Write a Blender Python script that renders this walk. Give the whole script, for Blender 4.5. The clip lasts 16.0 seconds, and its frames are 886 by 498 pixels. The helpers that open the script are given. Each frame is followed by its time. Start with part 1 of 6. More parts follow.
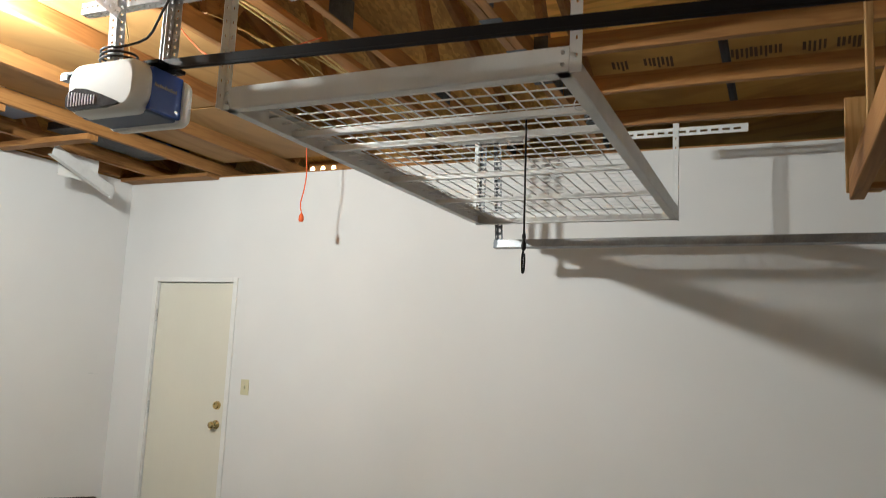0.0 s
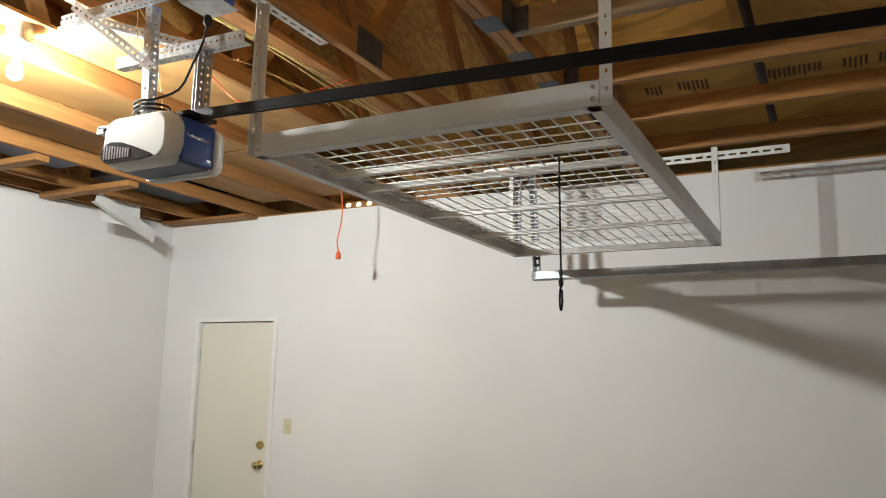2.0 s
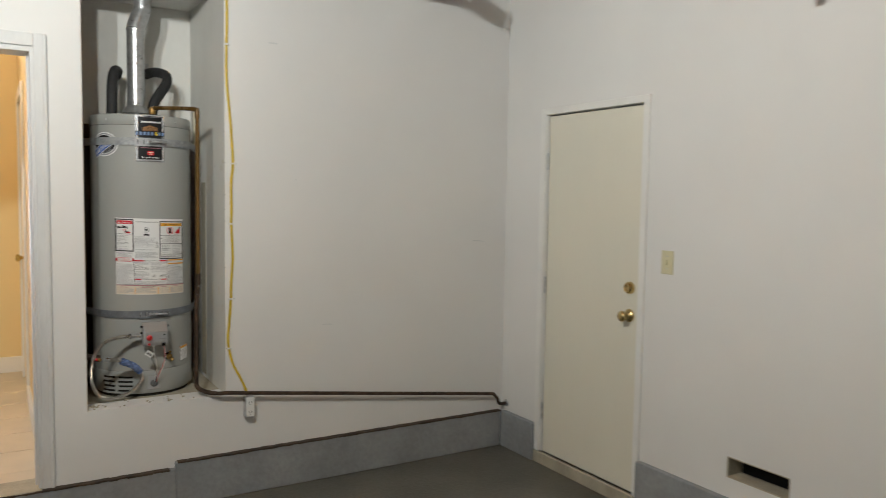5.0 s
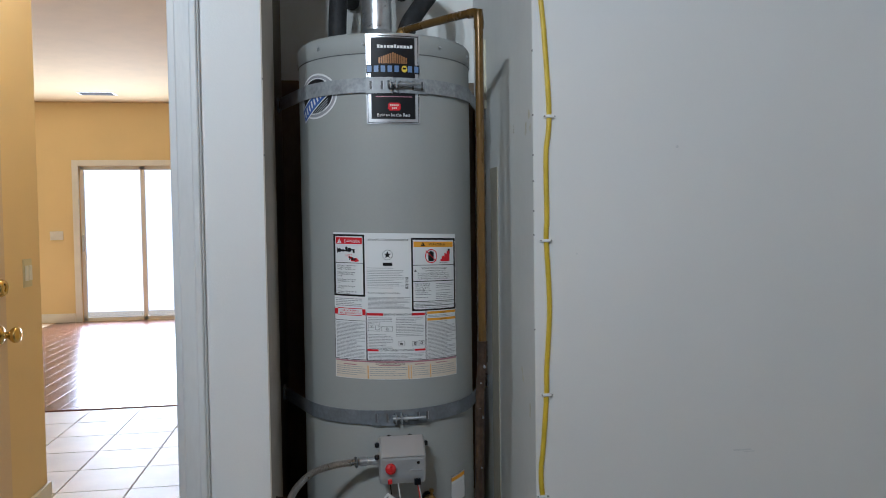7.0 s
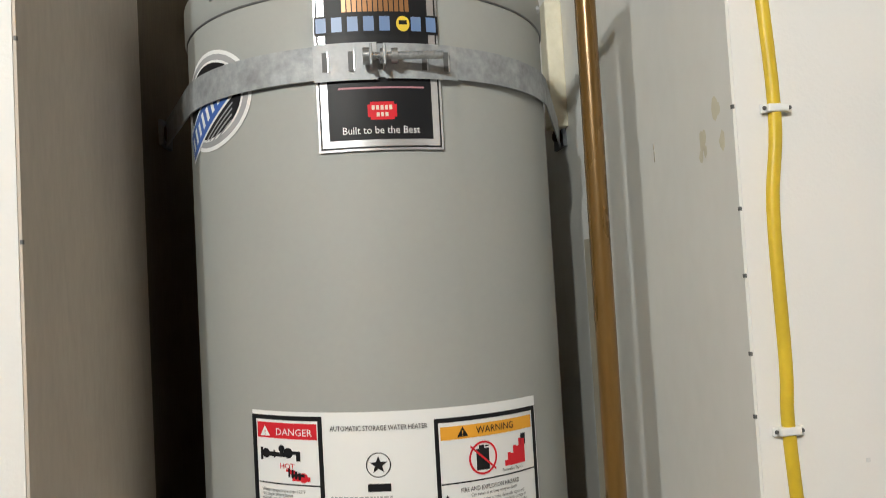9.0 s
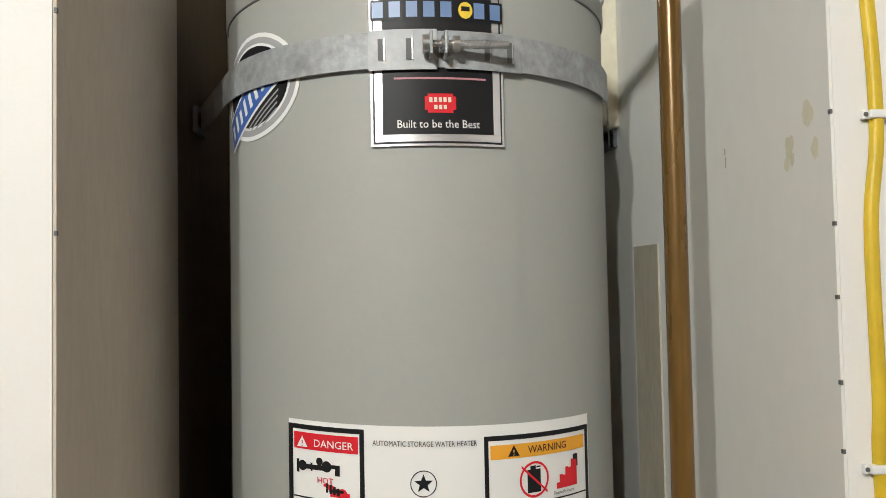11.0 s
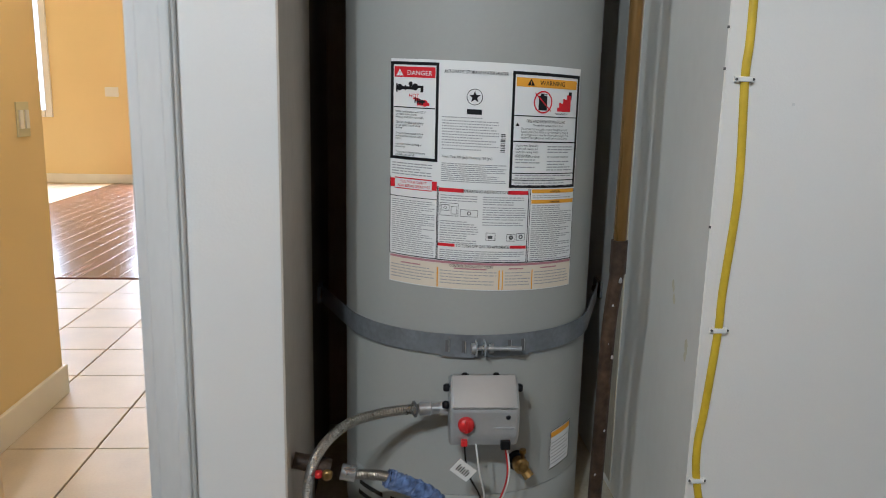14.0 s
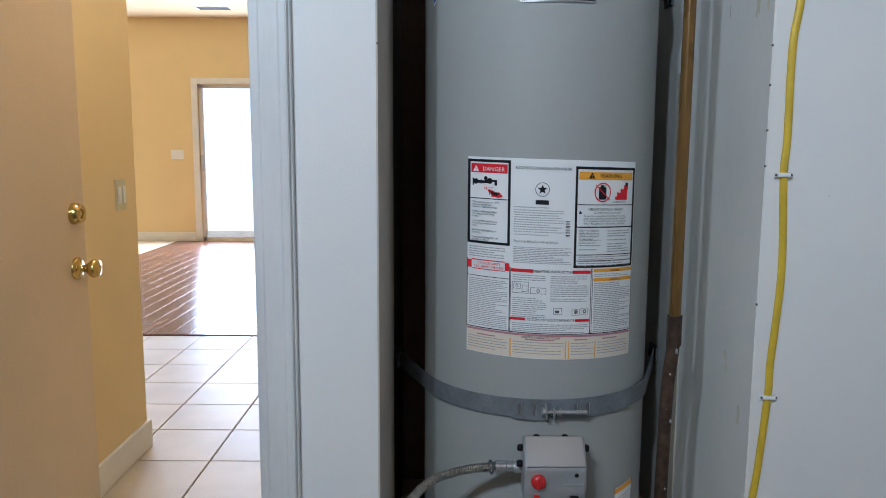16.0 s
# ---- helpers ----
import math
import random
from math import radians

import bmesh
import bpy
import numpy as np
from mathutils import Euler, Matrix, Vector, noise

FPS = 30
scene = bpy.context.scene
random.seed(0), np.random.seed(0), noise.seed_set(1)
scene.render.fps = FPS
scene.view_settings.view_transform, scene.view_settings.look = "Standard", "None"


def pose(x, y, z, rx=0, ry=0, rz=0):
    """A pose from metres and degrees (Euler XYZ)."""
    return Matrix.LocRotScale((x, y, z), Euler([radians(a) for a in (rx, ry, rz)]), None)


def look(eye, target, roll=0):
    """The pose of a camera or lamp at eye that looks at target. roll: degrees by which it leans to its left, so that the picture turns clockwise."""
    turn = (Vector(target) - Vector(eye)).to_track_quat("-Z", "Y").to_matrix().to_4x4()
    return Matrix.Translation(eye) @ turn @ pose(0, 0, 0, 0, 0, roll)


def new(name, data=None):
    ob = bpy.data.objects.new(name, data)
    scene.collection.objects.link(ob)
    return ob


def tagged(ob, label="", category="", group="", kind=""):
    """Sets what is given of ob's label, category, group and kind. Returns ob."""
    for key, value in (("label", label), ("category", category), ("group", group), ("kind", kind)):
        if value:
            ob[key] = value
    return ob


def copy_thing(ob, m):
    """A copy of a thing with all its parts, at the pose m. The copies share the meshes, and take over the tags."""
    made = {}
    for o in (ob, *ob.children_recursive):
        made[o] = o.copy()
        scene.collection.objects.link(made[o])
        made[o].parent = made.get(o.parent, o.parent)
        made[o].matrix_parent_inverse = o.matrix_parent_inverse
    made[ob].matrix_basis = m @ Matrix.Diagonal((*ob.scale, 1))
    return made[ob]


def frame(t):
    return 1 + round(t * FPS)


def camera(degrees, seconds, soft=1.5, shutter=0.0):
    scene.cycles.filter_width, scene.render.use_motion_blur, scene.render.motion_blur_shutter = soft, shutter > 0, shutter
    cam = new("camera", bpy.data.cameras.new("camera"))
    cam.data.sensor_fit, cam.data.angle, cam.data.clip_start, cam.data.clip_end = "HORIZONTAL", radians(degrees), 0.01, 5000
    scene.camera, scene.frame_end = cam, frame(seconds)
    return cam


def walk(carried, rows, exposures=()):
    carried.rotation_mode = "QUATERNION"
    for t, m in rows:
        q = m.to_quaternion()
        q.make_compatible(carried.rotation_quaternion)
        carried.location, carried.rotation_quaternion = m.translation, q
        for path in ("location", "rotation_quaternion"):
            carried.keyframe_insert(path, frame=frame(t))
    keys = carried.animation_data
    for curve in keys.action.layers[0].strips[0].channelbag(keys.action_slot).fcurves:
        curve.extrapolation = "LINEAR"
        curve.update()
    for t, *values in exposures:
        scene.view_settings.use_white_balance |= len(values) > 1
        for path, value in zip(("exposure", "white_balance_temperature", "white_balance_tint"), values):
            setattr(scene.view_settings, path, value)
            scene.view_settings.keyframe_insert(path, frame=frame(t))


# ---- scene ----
cam = camera(61.0, 16.0, soft=0.9, shutter=0.2)
PATH = [
    (0, (0.822, 0.111, 1.608), (2.627, 0.931, 1.867), 2.7),
    (0.5, (0.811, 0.108, 1.651), (2.613, 0.875, 2.057), 3.8),
    (1, (0.813, 0.11, 1.653), (2.62, 0.85, 2.085), 3.8),
    (1.5, (0.828, 0.114, 1.653), (2.629, 0.894, 2.035), 3.8),
    (2, (0.858, 0.111, 1.652), (2.607, 1.024, 1.98), 1.2),
    (2.5, (0.933, 0.11, 1.651), (2.609, 1.175, 1.893), -1.2),
    (3, (1.114, 0.212, 1.624), (2.715, 1.402, 1.775), -1.4),
    (3.5, (1.476, 0.365, 1.609), (2.993, 1.667, 1.664), -2.2),
    (4, (1.972, 0.523, 1.617), (3.365, 1.958, 1.579), -0.6),
    (4.5, (2.312, 0.852, 1.588), (3.562, 2.408, 1.469), -1.8),
    (5, (2.634, 1.233, 1.549), (3.663, 2.942, 1.408), 0.9),
    (5.2, (2.754, 1.42, 1.544), (3.609, 3.223, 1.413), 1.1),
    (7.3, (3.193, 3.59, 1.433), (3.41, 5.578, 1.368), -0.5),
    (7.5, (3.212, 3.767, 1.448), (3.373, 5.76, 1.394), -0.4),
    (8, (3.215, 4.127, 1.481), (3.372, 6.121, 1.468), -1.0),
    (8.5, (3.289, 4.358, 1.513), (3.492, 6.348, 1.554), -2.1),
    (9, (3.299, 4.452, 1.547), (3.529, 6.437, 1.635), -3.2),
    (9.2, (3.29, 4.462, 1.567), (3.537, 6.444, 1.67), -3.3),
    (11.3, (3.257, 4.526, 1.556), (3.464, 6.515, 1.617), -0.8),
    (11.5, (3.257, 4.534, 1.546), (3.48, 6.522, 1.546), -0.8),
    (12, (3.248, 4.544, 1.507), (3.508, 6.525, 1.421), -0.4),
    (12.5, (3.218, 4.509, 1.447), (3.55, 6.473, 1.267), 0.8),
    (13, (3.255, 4.391, 1.414), (3.543, 6.353, 1.152), 2.8),
    (13.5, (3.279, 4.241, 1.387), (3.443, 6.208, 1.065), 2.5),
    (14, (3.183, 4.014, 1.351), (3.308, 5.97, 0.955), 1.3),
    (14.5, (3.154, 3.916, 1.375), (3.233, 5.872, 0.963), 1.0),
    (15, (3.149, 3.884, 1.39), (3.198, 5.85, 1.027), 0.8),
    (15.5, (3.152, 3.876, 1.415), (3.18, 5.85, 1.097), 0.6),
    (16, (3.123, 3.854, 1.43), (3.123, 5.836, 1.163), 0.3),
]
EXPOSURES = [
    (0.0, -0.05, 5480, 10), (0.6, 0.05, 5520, 10), (1.5, 0.05, 5520, 10), (3.0, -0.29, 5520, 10), (4.0, -0.23, 5560, 10), (4.5, -0.38, 5580, 10), (5.2, -0.44, 5560, 10), (7.3, -0.75, 4700, 10), (8.0, -0.57, 4720, 10),
    (8.5, -0.04, 5580, 10), (9.0, 0.08, 5580, 10), (11.3, 0.12, 5580, 10), (12.5, 0.18, 5580, 10), (13.2, 0.06, 5580, 10), (13.5, 0.02, 5280, 10), (14.0, -0.34, 5000, 10), (14.6, -0.54, 4570, 10), (16.0, -0.54, 4570, 10),
]
walk(cam, [(t, look(eye, target, roll)) for t, eye, target, roll in PATH], EXPOSURES)

# ---- world and light ----
world = bpy.data.worlds.new("world")
scene.world = world
world.use_nodes = True
wn = world.node_tree.nodes
sky = wn.new("ShaderNodeTexSky")
sky.sky_type, sky.sun_disc = 'NISHITA', False
sky.sun_elevation, sky.sun_rotation = radians(48), radians(190)
world.node_tree.links.new(sky.outputs[0], wn["Background"].inputs[0])
wn["Background"].inputs[1].default_value = 0.12


def light(name, kind, energy, m, colour=(1, 1, 1), size=0.1, size_y=None):
    ob = new(name, bpy.data.lights.new(name, kind))
    ob.data.energy, ob.data.color = energy, colour
    if kind == "AREA":
        ob.data.size = size
        if size_y:
            ob.data.shape, ob.data.size_y = "RECTANGLE", size_y
    else:
        ob.data.shadow_soft_size = size
    ob.matrix_world = m
    return ob


BULB, BULB_2 = (2.54, 2.88, 2.77), (2.25, 2.93, 2.80)
# upright tube-shaped bulbs: strong sideways, weak straight up and down
for (bx, by, bz), watts in ((BULB, 36), (BULB_2, 40)):
    for turn in (20, 140, 260):
        light("bulb_light", "AREA", watts, pose(bx + 0.012 * math.cos(radians(turn)), by + 0.012 * math.sin(radians(turn)), bz, 90, 0, turn - 90), (1.0, 0.935, 0.765), 0.035, 0.06)
light("slider_daylight", "AREA", 285, pose(0.6, 13.98, 1.25, -90, 0, 0), (1.0, 0.98, 0.94), 1.5, 1.9)
light("window_daylight", "AREA", 130, pose(-1.85, 13.98, 1.8, -90, 0, 0), (1.0, 0.98, 0.94), 1.0, 1.3)
light("hall_lamp_light", "POINT", 36, pose(2.33, 6.35, 2.98), (1.0, 0.86, 0.66), 0.10)
sun = light("sun", "SUN", 3.0, pose(0, 0, 0, 42, 0, 10), (1.0, 0.95, 0.86), 0.1)
sun.data.angle = radians(0.5)

# ---- materials ----


def material(name, colour, rough=0.6, metal=0.0, vary=0.08, scale=6.0, bump=0.05, fine=120.0, stretch=(1, 1, 1), tint=None, per_object=0.0, coat=0.0):
    """A principled surface with variation at two scales and a fine relief, in object-space metres."""
    m = bpy.data.materials.new(name)
    m.use_nodes = True
    n, l = m.node_tree.nodes, m.node_tree.links
    p = n["Principled BSDF"]
    p.inputs["Metallic"].default_value = metal
    p.inputs["Coat Weight"].default_value = coat
    geo = n.new("ShaderNodeNewGeometry")
    mp = n.new("ShaderNodeMapping")
    mp.inputs["Scale"].default_value = stretch
    l.new(geo.outputs["Position"], mp.inputs[0])
    big, small = n.new("ShaderNodeTexNoise"), n.new("ShaderNodeTexNoise")
    big.inputs["Scale"].default_value, small.inputs["Scale"].default_value = scale, fine
    big.inputs["Detail"].default_value, small.inputs["Detail"].default_value = 5, 3
    l.new(mp.outputs[0], big.inputs["Vector"])
    l.new(mp.outputs[0], small.inputs["Vector"])
    ramp = n.new("ShaderNodeValToRGB")
    dark = tuple(c * (1 - 2.2 * vary) for c in colour)
    lite = tuple(min(1, c * (1 + 1.2 * vary)) for c in (tint or colour))
    ramp.color_ramp.elements[0].position, ramp.color_ramp.elements[1].position = 0.3, 0.7
    ramp.color_ramp.elements[0].color, ramp.color_ramp.elements[1].color = (*dark, 1), (*lite, 1)
    l.new(big.outputs[0], ramp.inputs[0])
    last = ramp.outputs[0]
    mix = n.new("ShaderNodeMix")
    mix.data_type, mix.blend_type = 'RGBA', 'OVERLAY'
    mix.inputs[0].default_value = min(1.0, vary * 2)
    l.new(last, mix.inputs[6])
    l.new(small.outputs[0], mix.inputs[7])
    last = mix.outputs[2]
    if per_object:
        info, hsv = n.new("ShaderNodeObjectInfo"), n.new("ShaderNodeHueSaturation")
        mr = n.new("ShaderNodeMapRange")
        mr.inputs[3].default_value, mr.inputs[4].default_value = 1 - per_object, 1 + per_object
        l.new(info.outputs["Random"], mr.inputs[0])
        l.new(mr.outputs[0], hsv.inputs["Value"])
        l.new(last, hsv.inputs["Color"])
        last = hsv.outputs[0]
    l.new(last, p.inputs["Base Color"])
    rr = n.new("ShaderNodeMapRange")
    rr.inputs[3].default_value, rr.inputs[4].default_value = max(0.02, rough - 0.08), min(1, rough + 0.08)
    l.new(big.outputs[0], rr.inputs[0])
    l.new(rr.outputs[0], p.inputs["Roughness"])
    if bump:
        b = n.new("ShaderNodeBump")
        b.inputs["Strength"].default_value, b.inputs["Distance"].default_value = bump, 0.01
        l.new(small.outputs[0], b.inputs["Height"])
        l.new(b.outputs[0], p.inputs["Normal"])
    return m


def wood(name, colour, dark, along, rings=9.0, rough=0.7, per_object=0.16, draw=0.07, swirl=0.6, turns=38):
    """Sawn softwood: grain drawn out along an axis, with darker late wood bands."""
    m = bpy.data.materials.new(name)
    m.use_nodes = True
    n, l = m.node_tree.nodes, m.node_tree.links
    p = n["Principled BSDF"]
    p.inputs["Roughness"].default_value = rough
    geo, mp = n.new("ShaderNodeNewGeometry"), n.new("ShaderNodeMapping")
    sc = [rings, rings, rings]
    sc[along] = rings * draw
    mp.inputs["Scale"].default_value = sc
    l.new(geo.outputs["Position"], mp.inputs[0])
    nz = n.new("ShaderNodeTexNoise")
    nz.inputs["Scale"].default_value, nz.inputs["Detail"].default_value, nz.inputs["Distortion"].default_value = 1.6, 3, swirl
    l.new(mp.outputs[0], nz.inputs["Vector"])
    mul = n.new("ShaderNodeMath")
    mul.operation = 'MULTIPLY'
    mul.inputs[1].default_value = turns
    l.new(nz.outputs[0], mul.inputs[0])
    sn = n.new("ShaderNodeMath")
    sn.operation = 'SINE'
    l.new(mul.outputs[0], sn.inputs[0])
    mr = n.new("ShaderNodeMapRange")
    mr.inputs[1].default_value, mr.inputs[2].default_value = -1.2, 1.2
    l.new(sn.outputs[0], mr.inputs[0])
    ramp = n.new("ShaderNodeValToRGB")
    ramp.color_ramp.elements[0].color, ramp.color_ramp.elements[1].color = (*dark, 1), (*colour, 1)
    ramp.color_ramp.elements[1].position = 0.6
    l.new(mr.outputs[0], ramp.inputs[0])
    fine = n.new("ShaderNodeTexNoise")
    fine.inputs["Scale"].default_value = 3.1
    fine.inputs["Detail"].default_value = 4
    l.new(geo.outputs["Position"], fine.inputs["Vector"])
    info = n.new("ShaderNodeObjectInfo")
    add = n.new("ShaderNodeMath")
    add.operation = 'MULTIPLY_ADD'
    add.inputs[1].default_value, add.inputs[2].default_value = per_object * 2, 1 - per_object
    l.new(info.outputs["Random"], add.inputs[0])
    hsv, mv = n.new("ShaderNodeHueSaturation"), n.new("ShaderNodeMath")
    mv.operation = 'MULTIPLY'
    m2 = n.new("ShaderNodeMapRange")
    m2.inputs[3].default_value, m2.inputs[4].default_value = 0.72, 1.28
    l.new(fine.outputs[0], m2.inputs[0])
    l.new(add.outputs[0], mv.inputs[0])
    l.new(m2.outputs[0], mv.inputs[1])
    l.new(mv.outputs[0], hsv.inputs["Value"])
    l.new(ramp.outputs[0], hsv.inputs["Color"])
    l.new(hsv.outputs[0], p.inputs["Base Color"])
    b = n.new("ShaderNodeBump")
    b.inputs["Strength"].default_value, b.inputs["Distance"].default_value = 0.15, 0.004
    l.new(mr.outputs[0], b.inputs["Height"])
    l.new(b.outputs[0], p.inputs["Normal"])
    return m


def strand_board(name):
    """Oriented strand board: short flakes of several tones laid across each other."""
    m = bpy.data.materials.new(name)
    m.use_nodes = True
    n, l = m.node_tree.nodes, m.node_tree.links
    p = n["Principled BSDF"]
    p.inputs["Roughness"].default_value = 0.75
    geo, mp = n.new("ShaderNodeNewGeometry"), n.new("ShaderNodeMapping")
    mp.inputs["Scale"].default_value = (9, 28, 20)
    mp.inputs["Rotation"].default_value = (0, 0, 0.5)
    l.new(geo.outputs["Position"], mp.inputs[0])
    v = n.new("ShaderNodeTexVoronoi")
    v.inputs["Scale"].default_value = 2.2
    l.new(mp.outputs[0], v.inputs["Vector"])
    ramp = n.new("ShaderNodeValToRGB")
    ramp.color_ramp.elements[0].color, ramp.color_ramp.elements[1].color = (0.36, 0.185, 0.04, 1), (0.66, 0.38, 0.09, 1)
    l.new(v.outputs["Color"], ramp.inputs[0])
    nz = n.new("ShaderNodeTexNoise")
    nz.inputs["Scale"].default_value = 2.0
    nz.inputs["Detail"].default_value = 6
    l.new(geo.outputs["Position"], nz.inputs["Vector"])
    mx = n.new("ShaderNodeMix")
    mx.data_type, mx.blend_type = 'RGBA', 'OVERLAY'
    mx.inputs[0].default_value = 0.45
    l.new(ramp.outputs[0], mx.inputs[6])
    l.new(nz.outputs[0], mx.inputs[7])
    l.new(mx.outputs[2], p.inputs["Base Color"])
    return m


def plain(name, colour, rough=0.5, metal=0.0):
    m = bpy.data.materials.new(name)
    m.use_nodes = True
    p = m.node_tree.nodes["Principled BSDF"]
    p.inputs["Base Color"].default_value, p.inputs["Roughness"].default_value, p.inputs["Metallic"].default_value = (*colour, 1), rough, metal
    return m


def glow(name, colour, strength):
    m = bpy.data.materials.new(name)
    m.use_nodes = True
    n, l = m.node_tree.nodes, m.node_tree.links
    e = n.new("ShaderNodeEmission")
    e.inputs[0].default_value, e.inputs[1].default_value = (*colour, 1), strength
    l.new(e.outputs[0], n["Material Output"].inputs[0])
    return m


def wall_paint(name, colour, rough=0.75):
    """Rolled paint over drywall: faint orange peel, broad unevenness, small scuffs."""
    m = material(name, colour, rough, vary=0.018, scale=1.3, bump=0.06, fine=260)
    n, l = m.node_tree.nodes, m.node_tree.links
    p = n["Principled BSDF"]
    src = p.inputs["Base Color"].links[0].from_socket
    geo = n.new("ShaderNodeNewGeometry")
    nz = n.new("ShaderNodeTexNoise")
    nz.inputs["Scale"].default_value, nz.inputs["Detail"].default_value, nz.inputs["Roughness"].default_value = 2.6, 9, 0.72
    l.new(geo.outputs["Position"], nz.inputs["Vector"])
    ramp = n.new("ShaderNodeValToRGB")
    ramp.color_ramp.elements[0].position, ramp.color_ramp.elements[1].position = 0.70, 0.80
    ramp.color_ramp.elements[0].color, ramp.color_ramp.elements[1].color = (1, 1, 1, 1), (0.86, 0.83, 0.78, 1)
    l.new(nz.outputs[0], ramp.inputs[0])
    mx = n.new("ShaderNodeMix")
    mx.data_type, mx.blend_type = 'RGBA', 'MULTIPLY'
    mx.inputs[0].default_value = 1
    l.new(src, mx.inputs[6])
    l.new(ramp.outputs[0], mx.inputs[7])
    l.new(mx.outputs[2], p.inputs["Base Color"])
    return m


M_WALL = wall_paint("white_wall_paint", (0.76, 0.75, 0.73))
M_NICHE = material("patched_grey_paint", (0.75, 0.74, 0.70), 0.6, vary=0.045, scale=2.2, bump=0.035, fine=45, stretch=(1, 1, 0.6))
M_BARE = material("bare_board", (0.42, 0.38, 0.29), 0.85, vary=0.1, scale=7, stretch=(1, 1, 0.3))
M_YELLOW = wall_paint("yellow_wall_paint", (0.80, 0.63, 0.32))
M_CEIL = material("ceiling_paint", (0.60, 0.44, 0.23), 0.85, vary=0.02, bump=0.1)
M_TRIM = material("white_trim_paint", (0.80, 0.79, 0.76), 0.38, vary=0.02, bump=0.02)
M_GTRIM = material("worn_grey_white_trim", (0.66, 0.66, 0.65), 0.5, vary=0.05, scale=9, bump=0.06, stretch=(1, 1, 0.2))
M_DOOR = material("cream_door_paint", (0.74, 0.71, 0.60), 0.5, vary=0.02, scale=2, bump=0.03, stretch=(1, 1, 0.3))
M_HDOOR = material("beige_door_paint", (0.68, 0.54, 0.36), 0.45, vary=0.04, scale=2, bump=0.03)
M_CONC = material("concrete_floor", (0.13, 0.123, 0.104), 0.42, vary=0.16, scale=1.6, bump=0.15, fine=70)
M_KERB = material("grey_kerb_paint", (0.29, 0.30, 0.308), 0.65, vary=0.09, scale=4, bump=0.3, fine=40)
M_TILE = material("cream_floor_tile", (0.66, 0.57, 0.43), 0.45, vary=0.05, scale=4, bump=0.03, per_object=0.05)
M_GROUT = material("brown_grout", (0.22, 0.16, 0.11), 0.9, vary=0.1)
M_PLANK = wood("brown_plank_floor", (0.20, 0.085, 0.045), (0.10, 0.04, 0.02), 1, 7, 0.22, 0.22)
M_CARPET = material("beige_floor", (0.66, 0.52, 0.34), 0.8, vary=0.06, bump=0.2)
M_STUD_X = wood("lumber_lengthwise", (0.35, 0.165, 0.042), (0.275, 0.122, 0.029), 0)
M_STUD_Y = wood("lumber_crosswise", (0.35, 0.165, 0.042), (0.275, 0.122, 0.029), 1)
M_STUD_Z = wood("lumber_upright", (0.60, 0.36, 0.13), (0.50, 0.285, 0.095), 2)
M_GREYWOOD = wood("weathered_lumber", (0.30, 0.20, 0.105), (0.235, 0.15, 0.078), 1)
M_PLY = wood("plywood_sheet", (0.37, 0.205, 0.06), (0.30, 0.158, 0.042), 0, 1.6, draw=0.3, swirl=1.0, turns=26)
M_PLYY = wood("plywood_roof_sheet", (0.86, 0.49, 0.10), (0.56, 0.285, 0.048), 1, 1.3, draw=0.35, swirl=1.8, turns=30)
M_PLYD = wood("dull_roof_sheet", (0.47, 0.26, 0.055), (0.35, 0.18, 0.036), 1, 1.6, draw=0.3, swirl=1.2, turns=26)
M_STAMP = plain("faded_stamp_ink", (0.10, 0.055, 0.02), 0.8)
M_OSB = strand_board("strand_board")
M_GALV = material("galvanised_steel", (0.60, 0.61, 0.62), 0.38, 0.9, vary=0.1, scale=30, bump=0.05)
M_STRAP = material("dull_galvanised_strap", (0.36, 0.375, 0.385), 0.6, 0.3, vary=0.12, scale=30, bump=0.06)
# dark steel for hangers; on the lower strap it paints in shade
M_STRAP2 = material("dark_and_shaded_galvanised", (0.20, 0.215, 0.235), 0.6, 0.35, vary=0.12, scale=18, bump=0.06)
M_BRIGHT = material("bright_zinc", (0.58, 0.59, 0.60), 0.3, 0.85, vary=0.08, scale=40, bump=0.03)
M_PLATE = material("truss_plate_steel", (0.075, 0.085, 0.095), 0.6, 0.3, vary=0.2, scale=20, bump=0.3, fine=180)
M_RACK = material("grey_powder_coat", (0.70, 0.70, 0.68), 0.42, vary=0.03, scale=12, bump=0.03)
M_RACKW = material("white_wire_coat", (0.74, 0.74, 0.72), 0.4, vary=0.04)
M_TRACK = material("track_steel", (0.34, 0.35, 0.36), 0.42, 0.5, vary=0.12, scale=10, bump=0.05)
M_BLACK = material("black_painted_steel", (0.006, 0.006, 0.008), 0.42, 0.0, vary=0.1)
M_RUBBER = material("black_rubber", (0.016, 0.016, 0.017), 0.7, vary=0.15, scale=40, bump=0.3, fine=80)
M_TANK = material("grey_tank_enamel", (0.345, 0.352, 0.332), 0.60, vary=0.015, scale=1.5, bump=0.015)
M_SEAM = plain("dark_seam", (0.10, 0.10, 0.10), 0.6)
M_BROWN = material("brown_painted_pipe", (0.155, 0.086, 0.020), 0.27, 0.35, vary=0.16, scale=14, bump=0.05, stretch=(1, 1, 0.15))
M_RUST = material("old_brown_pipe", (0.07, 0.042, 0.025), 0.55, 0.3, vary=0.3, scale=24, bump=0.2)
M_BRASS = material("polished_brass", (0.60, 0.45, 0.14), 0.18, 1.0, vary=0.06, scale=30, bump=0.01)
M_DBRASS = material("dull_brass", (0.42, 0.27, 0.09), 0.4, 0.9, vary=0.15, scale=60, bump=0.05)
M_CABLE = material("yellow_cable_jacket", (0.64, 0.45, 0.015), 0.42, vary=0.06, scale=20)
